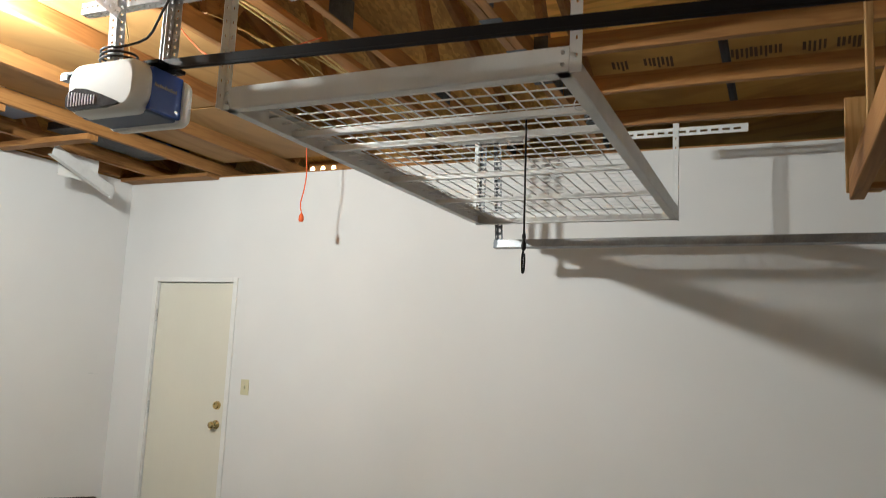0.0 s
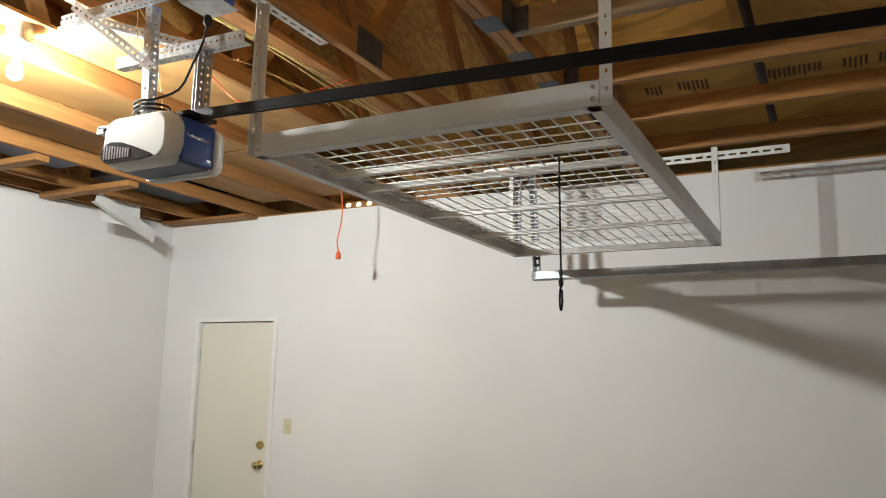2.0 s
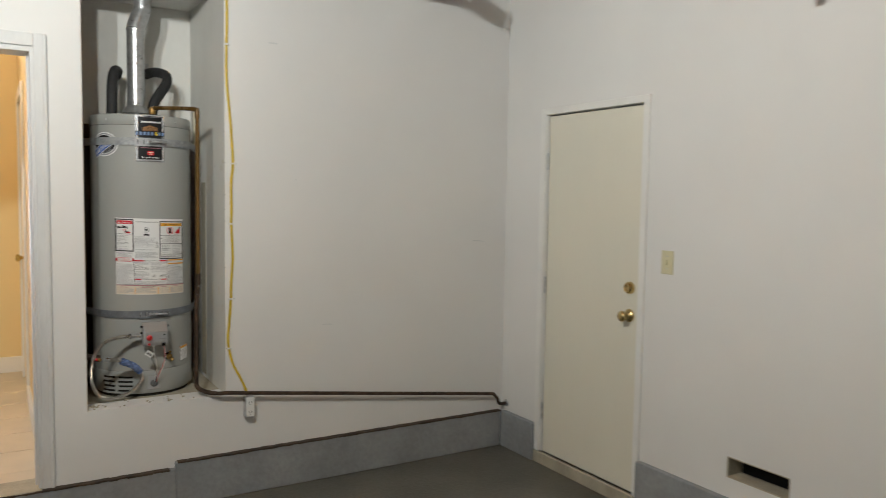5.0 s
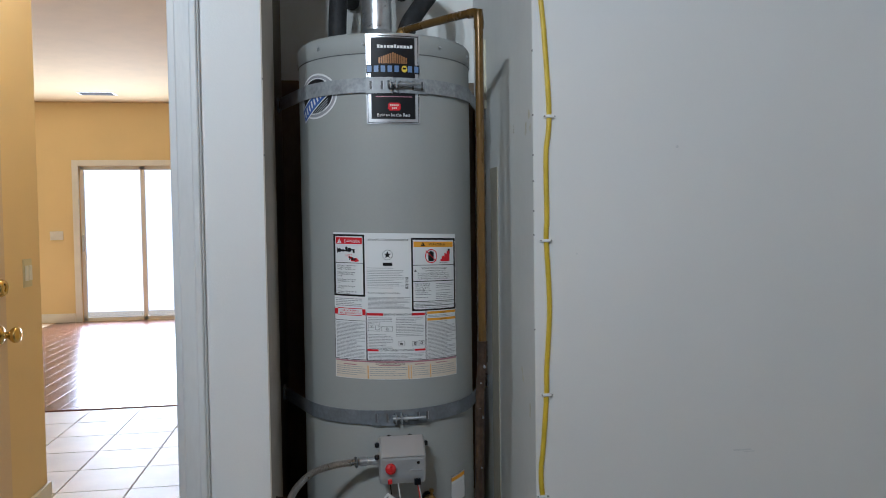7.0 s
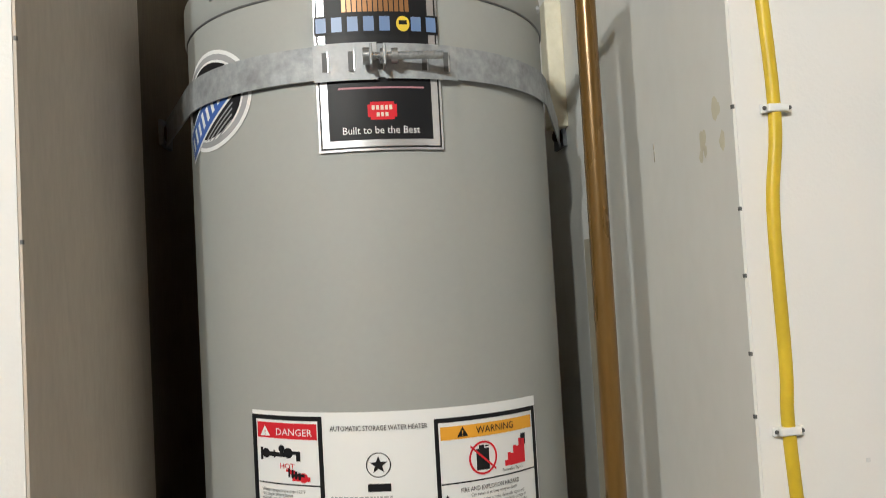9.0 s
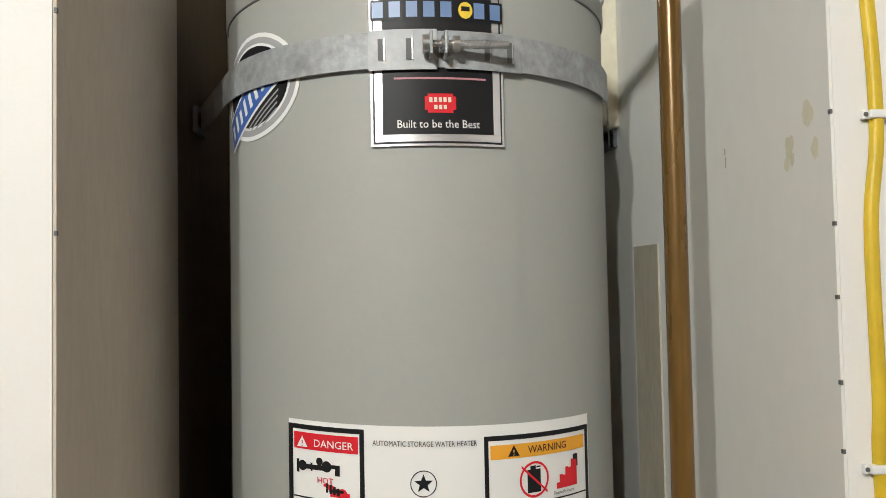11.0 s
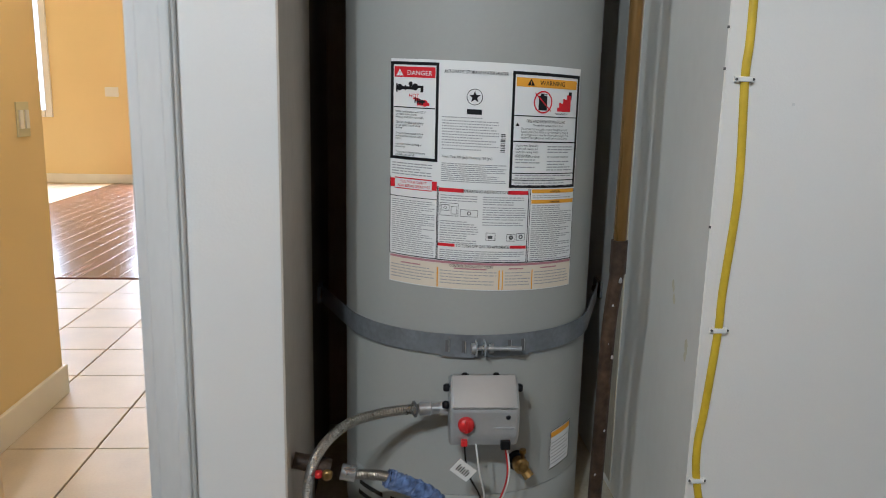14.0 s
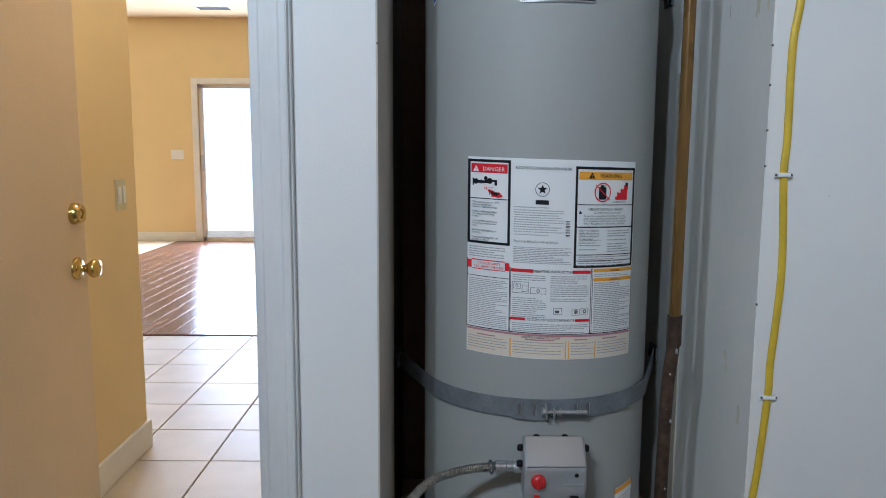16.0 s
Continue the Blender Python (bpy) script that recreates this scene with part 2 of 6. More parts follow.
M_ROMEX = material("pale_yellow_cable", (0.62, 0.46, 0.16), 0.5, vary=0.08, scale=20)
M_WHITE = material("white_plastic", (0.80, 0.80, 0.78), 0.35, vary=0.02)
M_BONE = material("old_cream_paint", (0.66, 0.62, 0.48), 0.6, vary=0.06, scale=20, bump=0.08)
M_IVORY = material("ivory_plastic", (0.62, 0.58, 0.38), 0.4, vary=0.03)
M_OPWHITE = material("opener_white_plastic", (0.74, 0.73, 0.70), 0.35, vary=0.02, bump=0.02)
M_BLUE = material("opener_blue_panel", (0.022, 0.07, 0.33), 0.38, vary=0.04)
M_OPGREY = material("opener_grey_base", (0.13, 0.16, 0.24), 0.5, vary=0.05)
M_LENS = material("smoked_ribbed_lens", (0.06, 0.065, 0.075), 0.15, vary=0.1, scale=60)
M_ORANGE = material("orange_plastic", (0.78, 0.12, 0.015), 0.45, vary=0.05)
M_RED = material("red_plastic", (0.55, 0.02, 0.02), 0.35, vary=0.05)
M_PINK = material("red_tube", (0.55, 0.06, 0.07), 0.5, vary=0.05)
M_PAPER = plain("label_paper", (0.80, 0.80, 0.79), 0.5)
M_CREAM = plain("label_cream", (0.72, 0.64, 0.52), 0.5)
M_INK = plain("black_ink", (0.012, 0.012, 0.014), 0.45)
M_GREYINK = plain("fine_print_grey", (0.36, 0.36, 0.37), 0.5)
M_TEXT = plain("small_print_ink", (0.10, 0.10, 0.105), 0.5)
M_REDINK = plain("red_ink", (0.62, 0.02, 0.03), 0.45)
M_ORINK = plain("orange_ink", (0.80, 0.38, 0.03), 0.45)
M_MAROON = plain("maroon_ink", (0.45, 0.22, 0.25), 0.5)
M_FOIL = plain("silver_foil", (0.66, 0.66, 0.67), 0.25, 0.7)
M_BLUEINK = plain("blue_ink", (0.05, 0.12, 0.42), 0.4)
M_COPPERINK = plain("copper_ink", (0.30, 0.15, 0.055), 0.35, 0.3)
for ink in (M_INK, M_TEXT, M_REDINK, M_ORINK, M_PAPER, M_CREAM, M_GREYINK, M_MAROON):
    ink.node_tree.nodes["Principled BSDF"].inputs["Specular IOR Level"].default_value = 0.2
M_CAST = material("cast_valve_metal", (0.48, 0.485, 0.49), 0.42, 0.5, vary=0.025, scale=30, bump=0.04)
M_SATIN = material("satin_steel_cover", (0.60, 0.60, 0.60), 0.32, 0.75, vary=0.015, scale=8, bump=0.01)
M_FLEX = material("stainless_flex", (0.50, 0.48, 0.44), 0.3, 0.95, vary=0.08, scale=30)
M_BLUETAG = material("blue_plastic_tag", (0.15, 0.22, 0.44), 0.12, vary=0.25, scale=60, bump=0.3, fine=90)
# tone of the unseen walls, chosen for how much light they bounce back
M_BOUNCE = material("unseen_wall_bounce", (0.55, 0.53, 0.49), 0.6, vary=0.06)
M_KNOB = material("tarnished_brass", (0.66, 0.50, 0.22), 0.24, 1.0, vary=0.1, scale=30, bump=0.01)
M_DARK = plain("dark_void", (0.01, 0.01, 0.01), 0.9)
M_DUCT = material("white_duct_sheet", (0.74, 0.73, 0.70), 0.5, vary=0.05, scale=8, bump=0.05)
M_BULB = glow("lit_bulb", (1.0, 0.88, 0.7), 60)
M_DOME = glow("lit_glass_dome", (1.0, 0.86, 0.66), 4)
M_DAY = glow("daylight_outside", (1.0, 1.0, 1.0), 3.2)
M_HOLE = glow("daylight_in_vent_hole", (1.0, 0.72, 0.3), 6)
M_GLASS = bpy.data.materials.new("window_glass")
M_GLASS.use_nodes = True
gp = M_GLASS.node_tree.nodes["Principled BSDF"]
gp.inputs["Transmission Weight"].default_value, gp.inputs["Roughness"].default_value, gp.inputs["IOR"].default_value = 1.0, 0.0, 1.45

# ---- mesh helpers ----


def bm_box(bm, x0, x1, y0, y1, z0, z1, bevel=0.0, m=None):
    vs = [bm.verts.new(((x0, x1)[i & 1], (y0, y1)[i >> 1 & 1], (z0, z1)[i >> 2])) for i in range(8)]
    fs = [bm.faces.new([vs[i] for i in f]) for f in ((0, 2, 3, 1), (4, 5, 7, 6), (0, 1, 5, 4), (2, 6, 7, 3), (0, 4, 6, 2), (1, 3, 7, 5))]
    if bevel:
        es = list({e for f in fs for e in f.edges})
        r = bmesh.ops.bevel(bm, geom=es, offset=bevel, segments=2, affect='EDGES', profile=0.5)
        vs = list({v for f in r["faces"] for v in f.verts} | {v for v in vs if v.is_valid})
    if m is not None:
        for v in vs:
            v.co = m @ v.co
    return bm


def box(x0, x1, y0, y1, z0, z1, bevel=0.0, m=None):
    return bm_box(bmesh.new(), x0, x1, y0, y1, z0, z1, bevel, m)


def bm_tube(bm, pts, r, seg=10, caps=True, ridge=None):
    """A round tube along points; r is a number or one for each point; ridge: depth of corrugation."""
    pts = [Vector(p) for p in pts]
    n = len(pts)
    prev, up = None, None
    for i, p in enumerate(pts):
        d = (pts[min(i + 1, n - 1)] - pts[max(i - 1, 0)]).normalized()
        if up is None:
            up = Vector((0, 0, 1)) if abs(d.z) < 0.9 else Vector((1, 0, 0))
        a = d.cross(up).normalized()
        up = a.cross(d).normalized()
        rad = r[i] if isinstance(r, (list, tuple)) else r
        if ridge:
            rad += ridge if i % 2 else 0
        ring = [bm.verts.new(p + a * rad * math.cos(2 * math.pi * k / seg) + up * rad * math.sin(2 * math.pi * k / seg)) for k in range(seg)]
        if prev:
            for k in range(seg):
                f = bm.faces.new((prev[k], prev[(k + 1) % seg], ring[(k + 1) % seg], ring[k]))
                f.smooth = not ridge
        elif caps:
            bm.faces.new([bm.verts.new(v.co) for v in reversed(ring)])
        prev = ring
    if caps:
        bm.faces.new([bm.verts.new(v.co) for v in prev])
    return bm


def tube(pts, r, seg=10, caps=True, ridge=None):
    return bm_tube(bmesh.new(), pts, r, seg, caps, ridge)


def spline(pts, step=6):
    """Catmull-Rom through the points."""
    p = [Vector(q) for q in pts]
    p = [2 * p[0] - p[1]] + p + [2 * p[-1] - p[-2]]
    out = []
    for i in range(1, len(p) - 2):
        for k in range(step):
            t = k / step
            a, b, c, d = p[i - 1], p[i], p[i + 1], p[i + 2]
            out.append(0.5 * (2 * b + (c - a) * t + (2 * a - 5 * b + 4 * c - d) * t * t + (3 * b - a - 3 * c + d) * t ** 3))
    out.append(p[-2])
    return out


def lathe(profile, m=None, seg=32, bm=None, smooth=True):
    """A turned body round z from (radius, height) pairs."""
    bm = bm or bmesh.new()
    rings = []
    for r, z in profile:
        rings.append([bm.verts.new((m or Matrix()) @ Vector((r * math.cos(2 * math.pi * k / seg), r * math.sin(2 * math.pi * k / seg), z))) for k in range(seg)])
    for a, b in zip(rings, rings[1:]):
        for k in range(seg):
            f = bm.faces.new((a[k], a[(k + 1) % seg], b[(k + 1) % seg], b[k]))
            f.smooth = smooth
    bm.faces.new([bm.verts.new(v.co) for v in reversed(rings[0])])
    bm.faces.new([bm.verts.new(v.co) for v in rings[-1]])
    return bm


def prism(x0, x1, prof, bevel):
    """An upright section in y and z drawn across in x, with rounded edges."""
    bm = bmesh.new()
    a = [bm.verts.new((x0, y, z)) for y, z in prof]
    b = [bm.verts.new((x1, y, z)) for y, z in prof]
    bm.faces.new(a)
    bm.faces.new(b[::-1])
    for k in range(len(prof)):
        bm.faces.new((a[k], b[k], b[(k + 1) % len(prof)], a[(k + 1) % len(prof)]))
    bmesh.ops.recalc_face_normals(bm, faces=bm.faces)
    bmesh.ops.bevel(bm, geom=bm.edges[:], offset=bevel, segments=3, profile=0.5, affect='EDGES')
    for f in bm.faces:
        f.smooth = f.calc_area() < 0.0004
    return bm


def slotted(length, width, t, pitch, slot, slot_w, m=None, bm=None):
    """A flat steel strip along x with a row of slots: two edges and the bridges between the slots."""
    bm = bm or bmesh.new()
    e = (width - slot_w) / 2
    bm_box(bm, 0, length, -width / 2, -width / 2 + e, 0, t, 0, m)
    bm_box(bm, 0, length, width / 2 - e, width / 2, 0, t, 0, m)
    n = max(1, int(length / pitch))
    x = 0.0
    for i in range(n):
        bm_box(bm, x, x + pitch - slot, -width / 2 + e, width / 2 - e, 0, t, 0, m)
        x += pitch
    if x < length:
        bm_box(bm, x, length, -width / 2 + e, width / 2 - e, 0, t, 0, m)
    return bm


def angle_iron(a, b, side, w=0.035, pitch=0.045, slot=0.026, hole=0.011):
    """A slotted steel angle from a to b; side is the way its second flange points."""
    a, b, side = Vector(a), Vector(b), Vector(side).normalized()
    x = (b - a).normalized()
    z = (side - x * side.dot(x)).normalized()
    y = z.cross(x)
    bm = bmesh.new()
    for yy, zz in ((y, z), (z, -y)):
        m = Matrix((x, yy, zz)).transposed().to_4x4()
        m.translation = a + yy * w / 2
        slotted((b - a).length, w, 0.003, pitch, slot, hole, m, bm)
    return bm


def mesh_of(bm, name, mat):
    me = bpy.data.meshes.new(name)
    bm.normal_update()
    bm.to_mesh(me)
    bm.free()
    me.materials.append(mat)
    return me


def part(name, bm, mat, parent, label=""):
    ob = new(name, mesh_of(bm, name, mat))
    ob.parent = parent
    if parent is not None:
        ob.matrix_parent_inverse = parent.matrix_basis.inverted()
    return tagged(ob, label)


def thing(name, base, label, category, group=""):
    ob = new(name)
    ob.empty_display_size = 0.1
    ob.matrix_basis = Matrix.Translation(base)
    return tagged(ob, label, category, group)


def solid(name, bm, mat, label, category, group=""):
    """A thing that is one mesh."""
    return tagged(new(name, mesh_of(bm, name, mat)), label, category, group)


def structure(name, bm, mat):
    return tagged(new(name, mesh_of(bm, name, mat)), kind="structure")


def wall_along_x(x0, x1, y0, y1, z0, z1, holes=()):
    """A wall as boxes round its openings, given as (a0, a1, z0, z1)."""
    bm = bmesh.new()
    xs = sorted({x0, x1, *[h[0] for h in holes], *[h[1] for h in holes]})
    for a, b in zip(xs, xs[1:]):
        z = z0
        for h in sorted((h for h in holes if h[0] <= a and h[1] >= b), key=lambda h: h[2]):
            if h[2] > z:
                bm_box(bm, a, b, y0, y1, z, h[2])
            z = h[3]
        if z < z1:
            bm_box(bm, a, b, y0, y1, z, z1)
    return bm


def wall_along_y(y0, y1, x0, x1, z0, z1, holes=()):
    bm = wall_along_x(y0, y1, x0, x1, z0, z1, holes)
    for v in bm.verts:
        v.co = Vector((v.co.y, v.co.x, v.co.z))
    bmesh.ops.reverse_faces(bm, faces=bm.faces)
    return bm

M_TAB = material("pale_galvanised_tab", (0.40, 0.41, 0.42), 0.55, 0.15, vary=0.08, scale=40, bump=0.05)
M_STEELBLUE = plain("slate_blue_ink", (0.15, 0.23, 0.42), 0.4)
M_SHIELD = plain("yellow_ink", (0.75, 0.55, 0.04), 0.4)
# pale niche paint toned down to brown for the dimmer light on that side
M_SHADEPAINT = material("shaded_niche_paint", (0.56, 0.495, 0.42), 0.7, vary=0.06, scale=3, bump=0.08, stretch=(1, 1, 0.3))
M_BLACK.node_tree.nodes["Principled BSDF"].inputs["Specular IOR Level"].default_value = 0.2
# dark brown that paints in the shade behind the tank
M_NICHESHADE = material("niche_shade_brown", (0.15, 0.115, 0.075), 0.85, vary=0.12, scale=5, bump=0.15, stretch=(1, 1, 0.2))
M_GRIME = material("brown_kerb_grime", (0.07, 0.05, 0.035), 0.9, vary=0.3, scale=14, bump=0.4)

# ---- the large structure ----
XE, YN, ZW = 5.45, 5.14, 2.87      # east wall face, north wall face, top of the garage walls
XW, YS, ZF = -0.85, -0.95, -0.05   # west and south wall faces, garage floor
ZH, ZC = 0.15, 3.10                # house floor and ceiling
HX0, HX1 = 1.99, 2.812             # doorway to the house
NX0, NX1, NZ0, NZ1, NY = 3.012, 3.670, 0.49, 2.61, 5.90  # heater niche

structure("floor", box(XW - 0.2, XE + 0.2, YS - 0.2, YN + 0.02, ZF - 0.12, ZF), M_CONC)
structure("wall_north", wall_along_x(XW, XE, YN, YN + 0.13, ZF, ZW, [(HX0, HX1, ZH - 0.006, 2.18), (NX0 - 0.003, NX1 + 0.003, NZ0, NZ1)]), M_WALL)
structure("wall_east", wall_along_y(YS, YN + 0.13, XE, XE + 0.15, ZF, ZW, [(3.975, 4.735, 0.02, 2.03), (3.09, 3.402, 0.305, 0.402)]), M_WALL)
# unseen closing walls, toned to set the fill light in the garage
structure("wall_south", box(XW, XE, YS - 0.15, YS, ZF, 3.0), M_BOUNCE)
structure("wall_west", box(XW - 0.15, XW, YS - 0.15, YN, ZF, 3.0), M_BOUNCE)

structure("wall_niche_left", wall_along_y(YN + 0.001, 5.53, NX0 - 0.003, NX0, NZ0, NZ1), M_SHADEPAINT)
# rear of the left side and lower back: shade put into the colour
structure("wall_niche_left_shaded", wall_along_y(5.53, NY, NX0 - 0.003, NX0, NZ0, NZ1), M_NICHESHADE)
structure("wall_niche_right", wall_along_y(YN + 0.001, NY, NX1, NX1 + 0.003, NZ0, NZ1), M_NICHE)
structure("wall_niche_shell", wall_along_y(YN + 0.13, NY, NX0 - 0.033, NX0 - 0.003, NZ0 - 0.03, NZ1 + 0.03), M_BARE)
structure("wall_niche_back", box(NX0 - 0.03, NX1 + 0.03, NY, NY + 0.03, 1.92, NZ1 + 0.03), M_NICHE)
structure("wall_niche_back_shaded", box(NX0 - 0.03, NX1 + 0.03, NY, NY + 0.03, NZ0 - 0.03, 1.92), M_NICHESHADE)
structure("ceiling_niche", box(NX0 - 0.03, NX1 + 0.03, YN + 0.13, NY, NZ1, NZ1 + 0.03), M_NICHE)
structure("niche_floor", box(NX0 - 0.03, NX1 + 0.03, YN + 0.13, NY, NZ0 - 0.03, NZ0), M_BARE)
structure("trim_bare_board", box(NX1 - 0.002, NX1 + 0.002, 5.545, 5.64, NZ0 + 0.02, 1.603), M_BARE)

# painted concrete kerb round the garage
bm = box(3.41, XE - 0.03, YN - 0.032, YN + 0.01, ZF, 0.178, 0.006)
bm_box(bm, XW, 3.41, YN - 0.032, YN + 0.01, ZF, 0.146, 0.006)
structure("kerb_north", bm, M_KERB)
bm = box(XE - 0.032, XE + 0.01, 4.78, YN - 0.034, ZF, 0.18, 0.006)
bm_box(bm, XE - 0.032, XE + 0.01, YS, 3.93, ZF, 0.215, 0.006)
structure("kerb_east", bm, M_KERB)
random.seed(17)
bm = bmesh.new()
for i in range(70):
    x, w = 2.62 + i * 0.04, 0.04
    z = 0.146 if x + w < 3.41 else 0.178
    if x < 3.41 < x + w:
        continue
    bm_box(bm, x, x + w, YN - 0.0335 - random.uniform(0, 0.001), YN - 0.001, z - random.uniform(0.003, 0.007), z + random.uniform(0.002, 0.005))
structure("trim_kerb_grime", bm, M_GRIME)
structure("threshold", box(XE - 0.02, XE + 0.15, 3.93, 4.78, ZF, 0.02, 0.004), M_BARE)
structure("crawl_vent_void", box(XE + 0.11, XE + 0.13, 3.06, 3.43, 0.28, 0.43), M_DARK)
structure("outside_behind_door", box(XE + 0.10, XE + 0.12, 3.9, 4.8, 0, 2.1), M_DARK)

# eave blocking and roof: hips over the west, south and east walls
structure("top_plate_east", box(XE + 0.005, XE + 0.145, YS, YN + 0.13, ZW, ZW + 0.012), M_STUD_Y)
structure("eave_east", box(XE + 0.45, XE + 0.47, YS - 0.3, YN + 0.2, ZW - 0.1, 3.2), M_DARK)
structure("gable_north", box(XW, XE + 0.45, YN + 0.10, YN + 0.13, ZW, 4.4), M_OSB)


def roof_z(x, y):
    return 3.00 + 0.36 * min(5.80 - x, x + 1.2, y + 1.3)


def roof(x0, x1, y0, y1, name, mat, n=1):
    bm = bmesh.new()
    xs = sorted({x0, x1, 2.3, *[x0 + (x1 - x0) * i / n for i in range(n + 1)]} & {v for v in [x0, x1, 2.3, *[x0 + (x1 - x0) * i / n for i in range(n + 1)]] if x0 <= v <= x1})
    ys = [y0 + (y1 - y0) * i / n for i in range(n + 1)]
    g = [[bm.verts.new((x, y, roof_z(x, y))) for y in ys] for x in xs]
    for i in range(len(xs) - 1):
        for j in range(n):
            bm.faces.new((g[i][j], g[i][j + 1], g[i + 1][j + 1], g[i + 1][j]))
    r = bmesh.ops.extrude_face_region(bm, geom=bm.faces[:])
    for v in r["geom"]:
        if isinstance(v, bmesh.types.BMVert):
            v.co.z += 0.02
    return structure(name, bm, mat)


roof(XW - 0.2, XE + 0.5, 1.3, YN + 0.13, "roof_north", M_OSB, 8)
roof(XW - 0.2, 3.45, YS - 0.3, 1.3, "roof_south_west", M_PLYY, 8)
roof(3.45, 4.86, 0.49, 1.3, "roof_south_east", M_PLYY, 8)
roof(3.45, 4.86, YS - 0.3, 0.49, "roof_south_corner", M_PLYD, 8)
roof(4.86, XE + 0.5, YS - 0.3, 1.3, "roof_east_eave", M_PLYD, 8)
random.seed(8)
bm = bmesh.new()
for y0, n in ((0.98, 4), (0.80, 7), (0.36, 12), (-0.02, 5), (-0.18, 5)):
    for k in range(n):
        x, y, w, h = 5.0 + random.uniform(-0.004, 0.004), y0 - k * 0.024, 0.012 + 0.005 * random.random(), 0.055 + 0.03 * random.random()
        q = [bm.verts.new((a, b, roof_z(a, b) - 0.003)) for a, b in ((x, y), (x + h, y), (x + h, y + w), (x, y + w))]
        bm.faces.new(q)
structure("trim_board_stamp", bm, M_STAMP)

# ---- the house behind ----
structure("subfloor", box(-4.0, 4.0, YN, 14.3, -0.1, ZH - 0.012), M_GROUT)
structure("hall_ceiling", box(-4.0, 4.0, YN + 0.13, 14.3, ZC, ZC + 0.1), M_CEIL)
structure("wall_hall_west", box(-4.0, 1.86, YN + 0.13, 6.945, ZH - 0.02, ZC), M_YELLOW)
structure("wall_hall_east", wall_along_y(YN + 0.13, 7.80, 2.83, 2.98, ZH - 0.02, ZC, [(6.85, 7.58, ZH, 2.18)]), M_YELLOW)
structure("wall_hall_stub", box(2.38, 4.0, 7.80, 8.9, ZH - 0.02, ZC), M_YELLOW)
structure("wall_living_east", box(4.0, 4.1, 7.8, 14.2, ZH - 0.02, ZC), M_YELLOW)
structure("wall_living_west", box(-4.1, -4.0, 6.9, 14.2, ZH - 0.02, ZC), M_YELLOW)
SL0, SL1, SLZ = -0.155, 1.45, 2.25
structure("wall_far", wall_along_x(-4.0, 4.0, 14.05, 14.2, ZH - 0.02, ZC, [(SL0, SL1, ZH, SLZ), (-2.45, -1.28, 1.07, 2.46)]), M_YELLOW)
structure("house_side_lining", wall_along_x(XW, 2.99, YN + 0.131, YN + 0.139, ZH, ZC, [(HX0, HX1, ZH, 2.18)]), M_YELLOW)
structure("wood_strip", box(-4.0, 4.0, 8.868, 8.905, ZH - 0.01, ZH + 0.006, 0.003), M_PLANK)
structure("backdrop", box(-6, 5, 16.2, 16.25, -0.5, 5), M_DAY)
structure("ground_patio", box(-8, 8, 14.3, 40, -0.1, 0.05), M_CARPET)


def baseboard(name, bm):
    return structure(name, bm, M_TRIM)


bm = box(1.86, 1.876, YN + 0.16, 6.961, ZH, ZH + 0.12, 0.004)
bm_box(bm, -4.0, 1.86, 6.945, 6.961, ZH, ZH + 0.12, 0.004)
baseboard("baseboard_hall_west", bm)
bm = box(2.814, 2.83, YN + 0.16, 6.78, ZH, ZH + 0.12, 0.004)
bm_box(bm, 2.364, 2.83, 7.784, 7.80, ZH, ZH + 0.12, 0.004)
bm_box(bm, 2.364, 2.38, 7.80, 8.9, ZH, ZH + 0.12, 0.004)
baseboard("baseboard_hall_east", bm)
bm = box(-4.0, SL0 - 0.09, 14.034, 14.05, ZH, ZH + 0.12, 0.004)
bm_box(bm, SL1 + 0.09, 4.0, 14.034, 14.05, ZH, ZH + 0.12, 0.004)
baseboard("baseboard_far", bm)

# patio door and window in the far wall
door = tagged(new("window_1"), "white sliding glass patio door in far wall", "patio door", kind="structure")
bm = bmesh.new()
for a in ((SL0 - 0.08, SL0, 14.02, 14.06, ZH, SLZ + 0.08), (SL1, SL1 + 0.08, 14.02, 14.06, ZH, SLZ + 0.08), (SL0, SL1, 14.02, 14.06, SLZ, SLZ + 0.08)):
    bm_box(bm, *a, 0.004)
part("casing", bm, M_TRIM, door)
bm = bmesh.new()
for a in ((SL0, SL0 + 0.05), (0.62, 0.68), (SL1 - 0.05, SL1)):
    bm_box(bm, a[0], a[1], 14.09, 14.13, ZH, SLZ, 0.003)
bm_box(bm, SL0, SL1, 14.09, 14.13, ZH, ZH + 0.05, 0.003)
bm_box(bm, SL0, SL1, 14.09, 14.13, SLZ - 0.05, SLZ, 0.003)
part("frame", bm, M_TRIM, door)
pane = part("pane", box(SL0 + 0.05, SL1 - 0.05, 14.105, 14.113, ZH + 0.05, SLZ - 0.05), M_GLASS, door)
pane.visible_shadow = False
part("handle", box(SL0 + 0.015, SL0 + 0.035, 14.05, 14.09, 1.1, 1.32, 0.004), M_BRIGHT, door)
win = tagged(new("window_2"), "white framed window in yellow wall", "window", kind="structure")
bm = bmesh.new()
for a in ((-2.53, -2.45, 0.99, 2.54), (-1.28, -1.20, 0.99, 2.54)):
    bm_box(bm, a[0], a[1], 14.02, 14.06, a[2], a[3], 0.004)
bm_box(bm, -2.45, -1.28, 14.02, 14.06, 2.46, 2.54, 0.004)
bm_box(bm, -2.45, -1.28, 14.0, 14.06, 0.99, 1.07, 0.004)
part("window_frame", bm, M_TRIM, win)
pane = part("pane", box(-2.45, -1.28, 14.105, 14.113, 1.07, 2.46), M_GLASS, win)
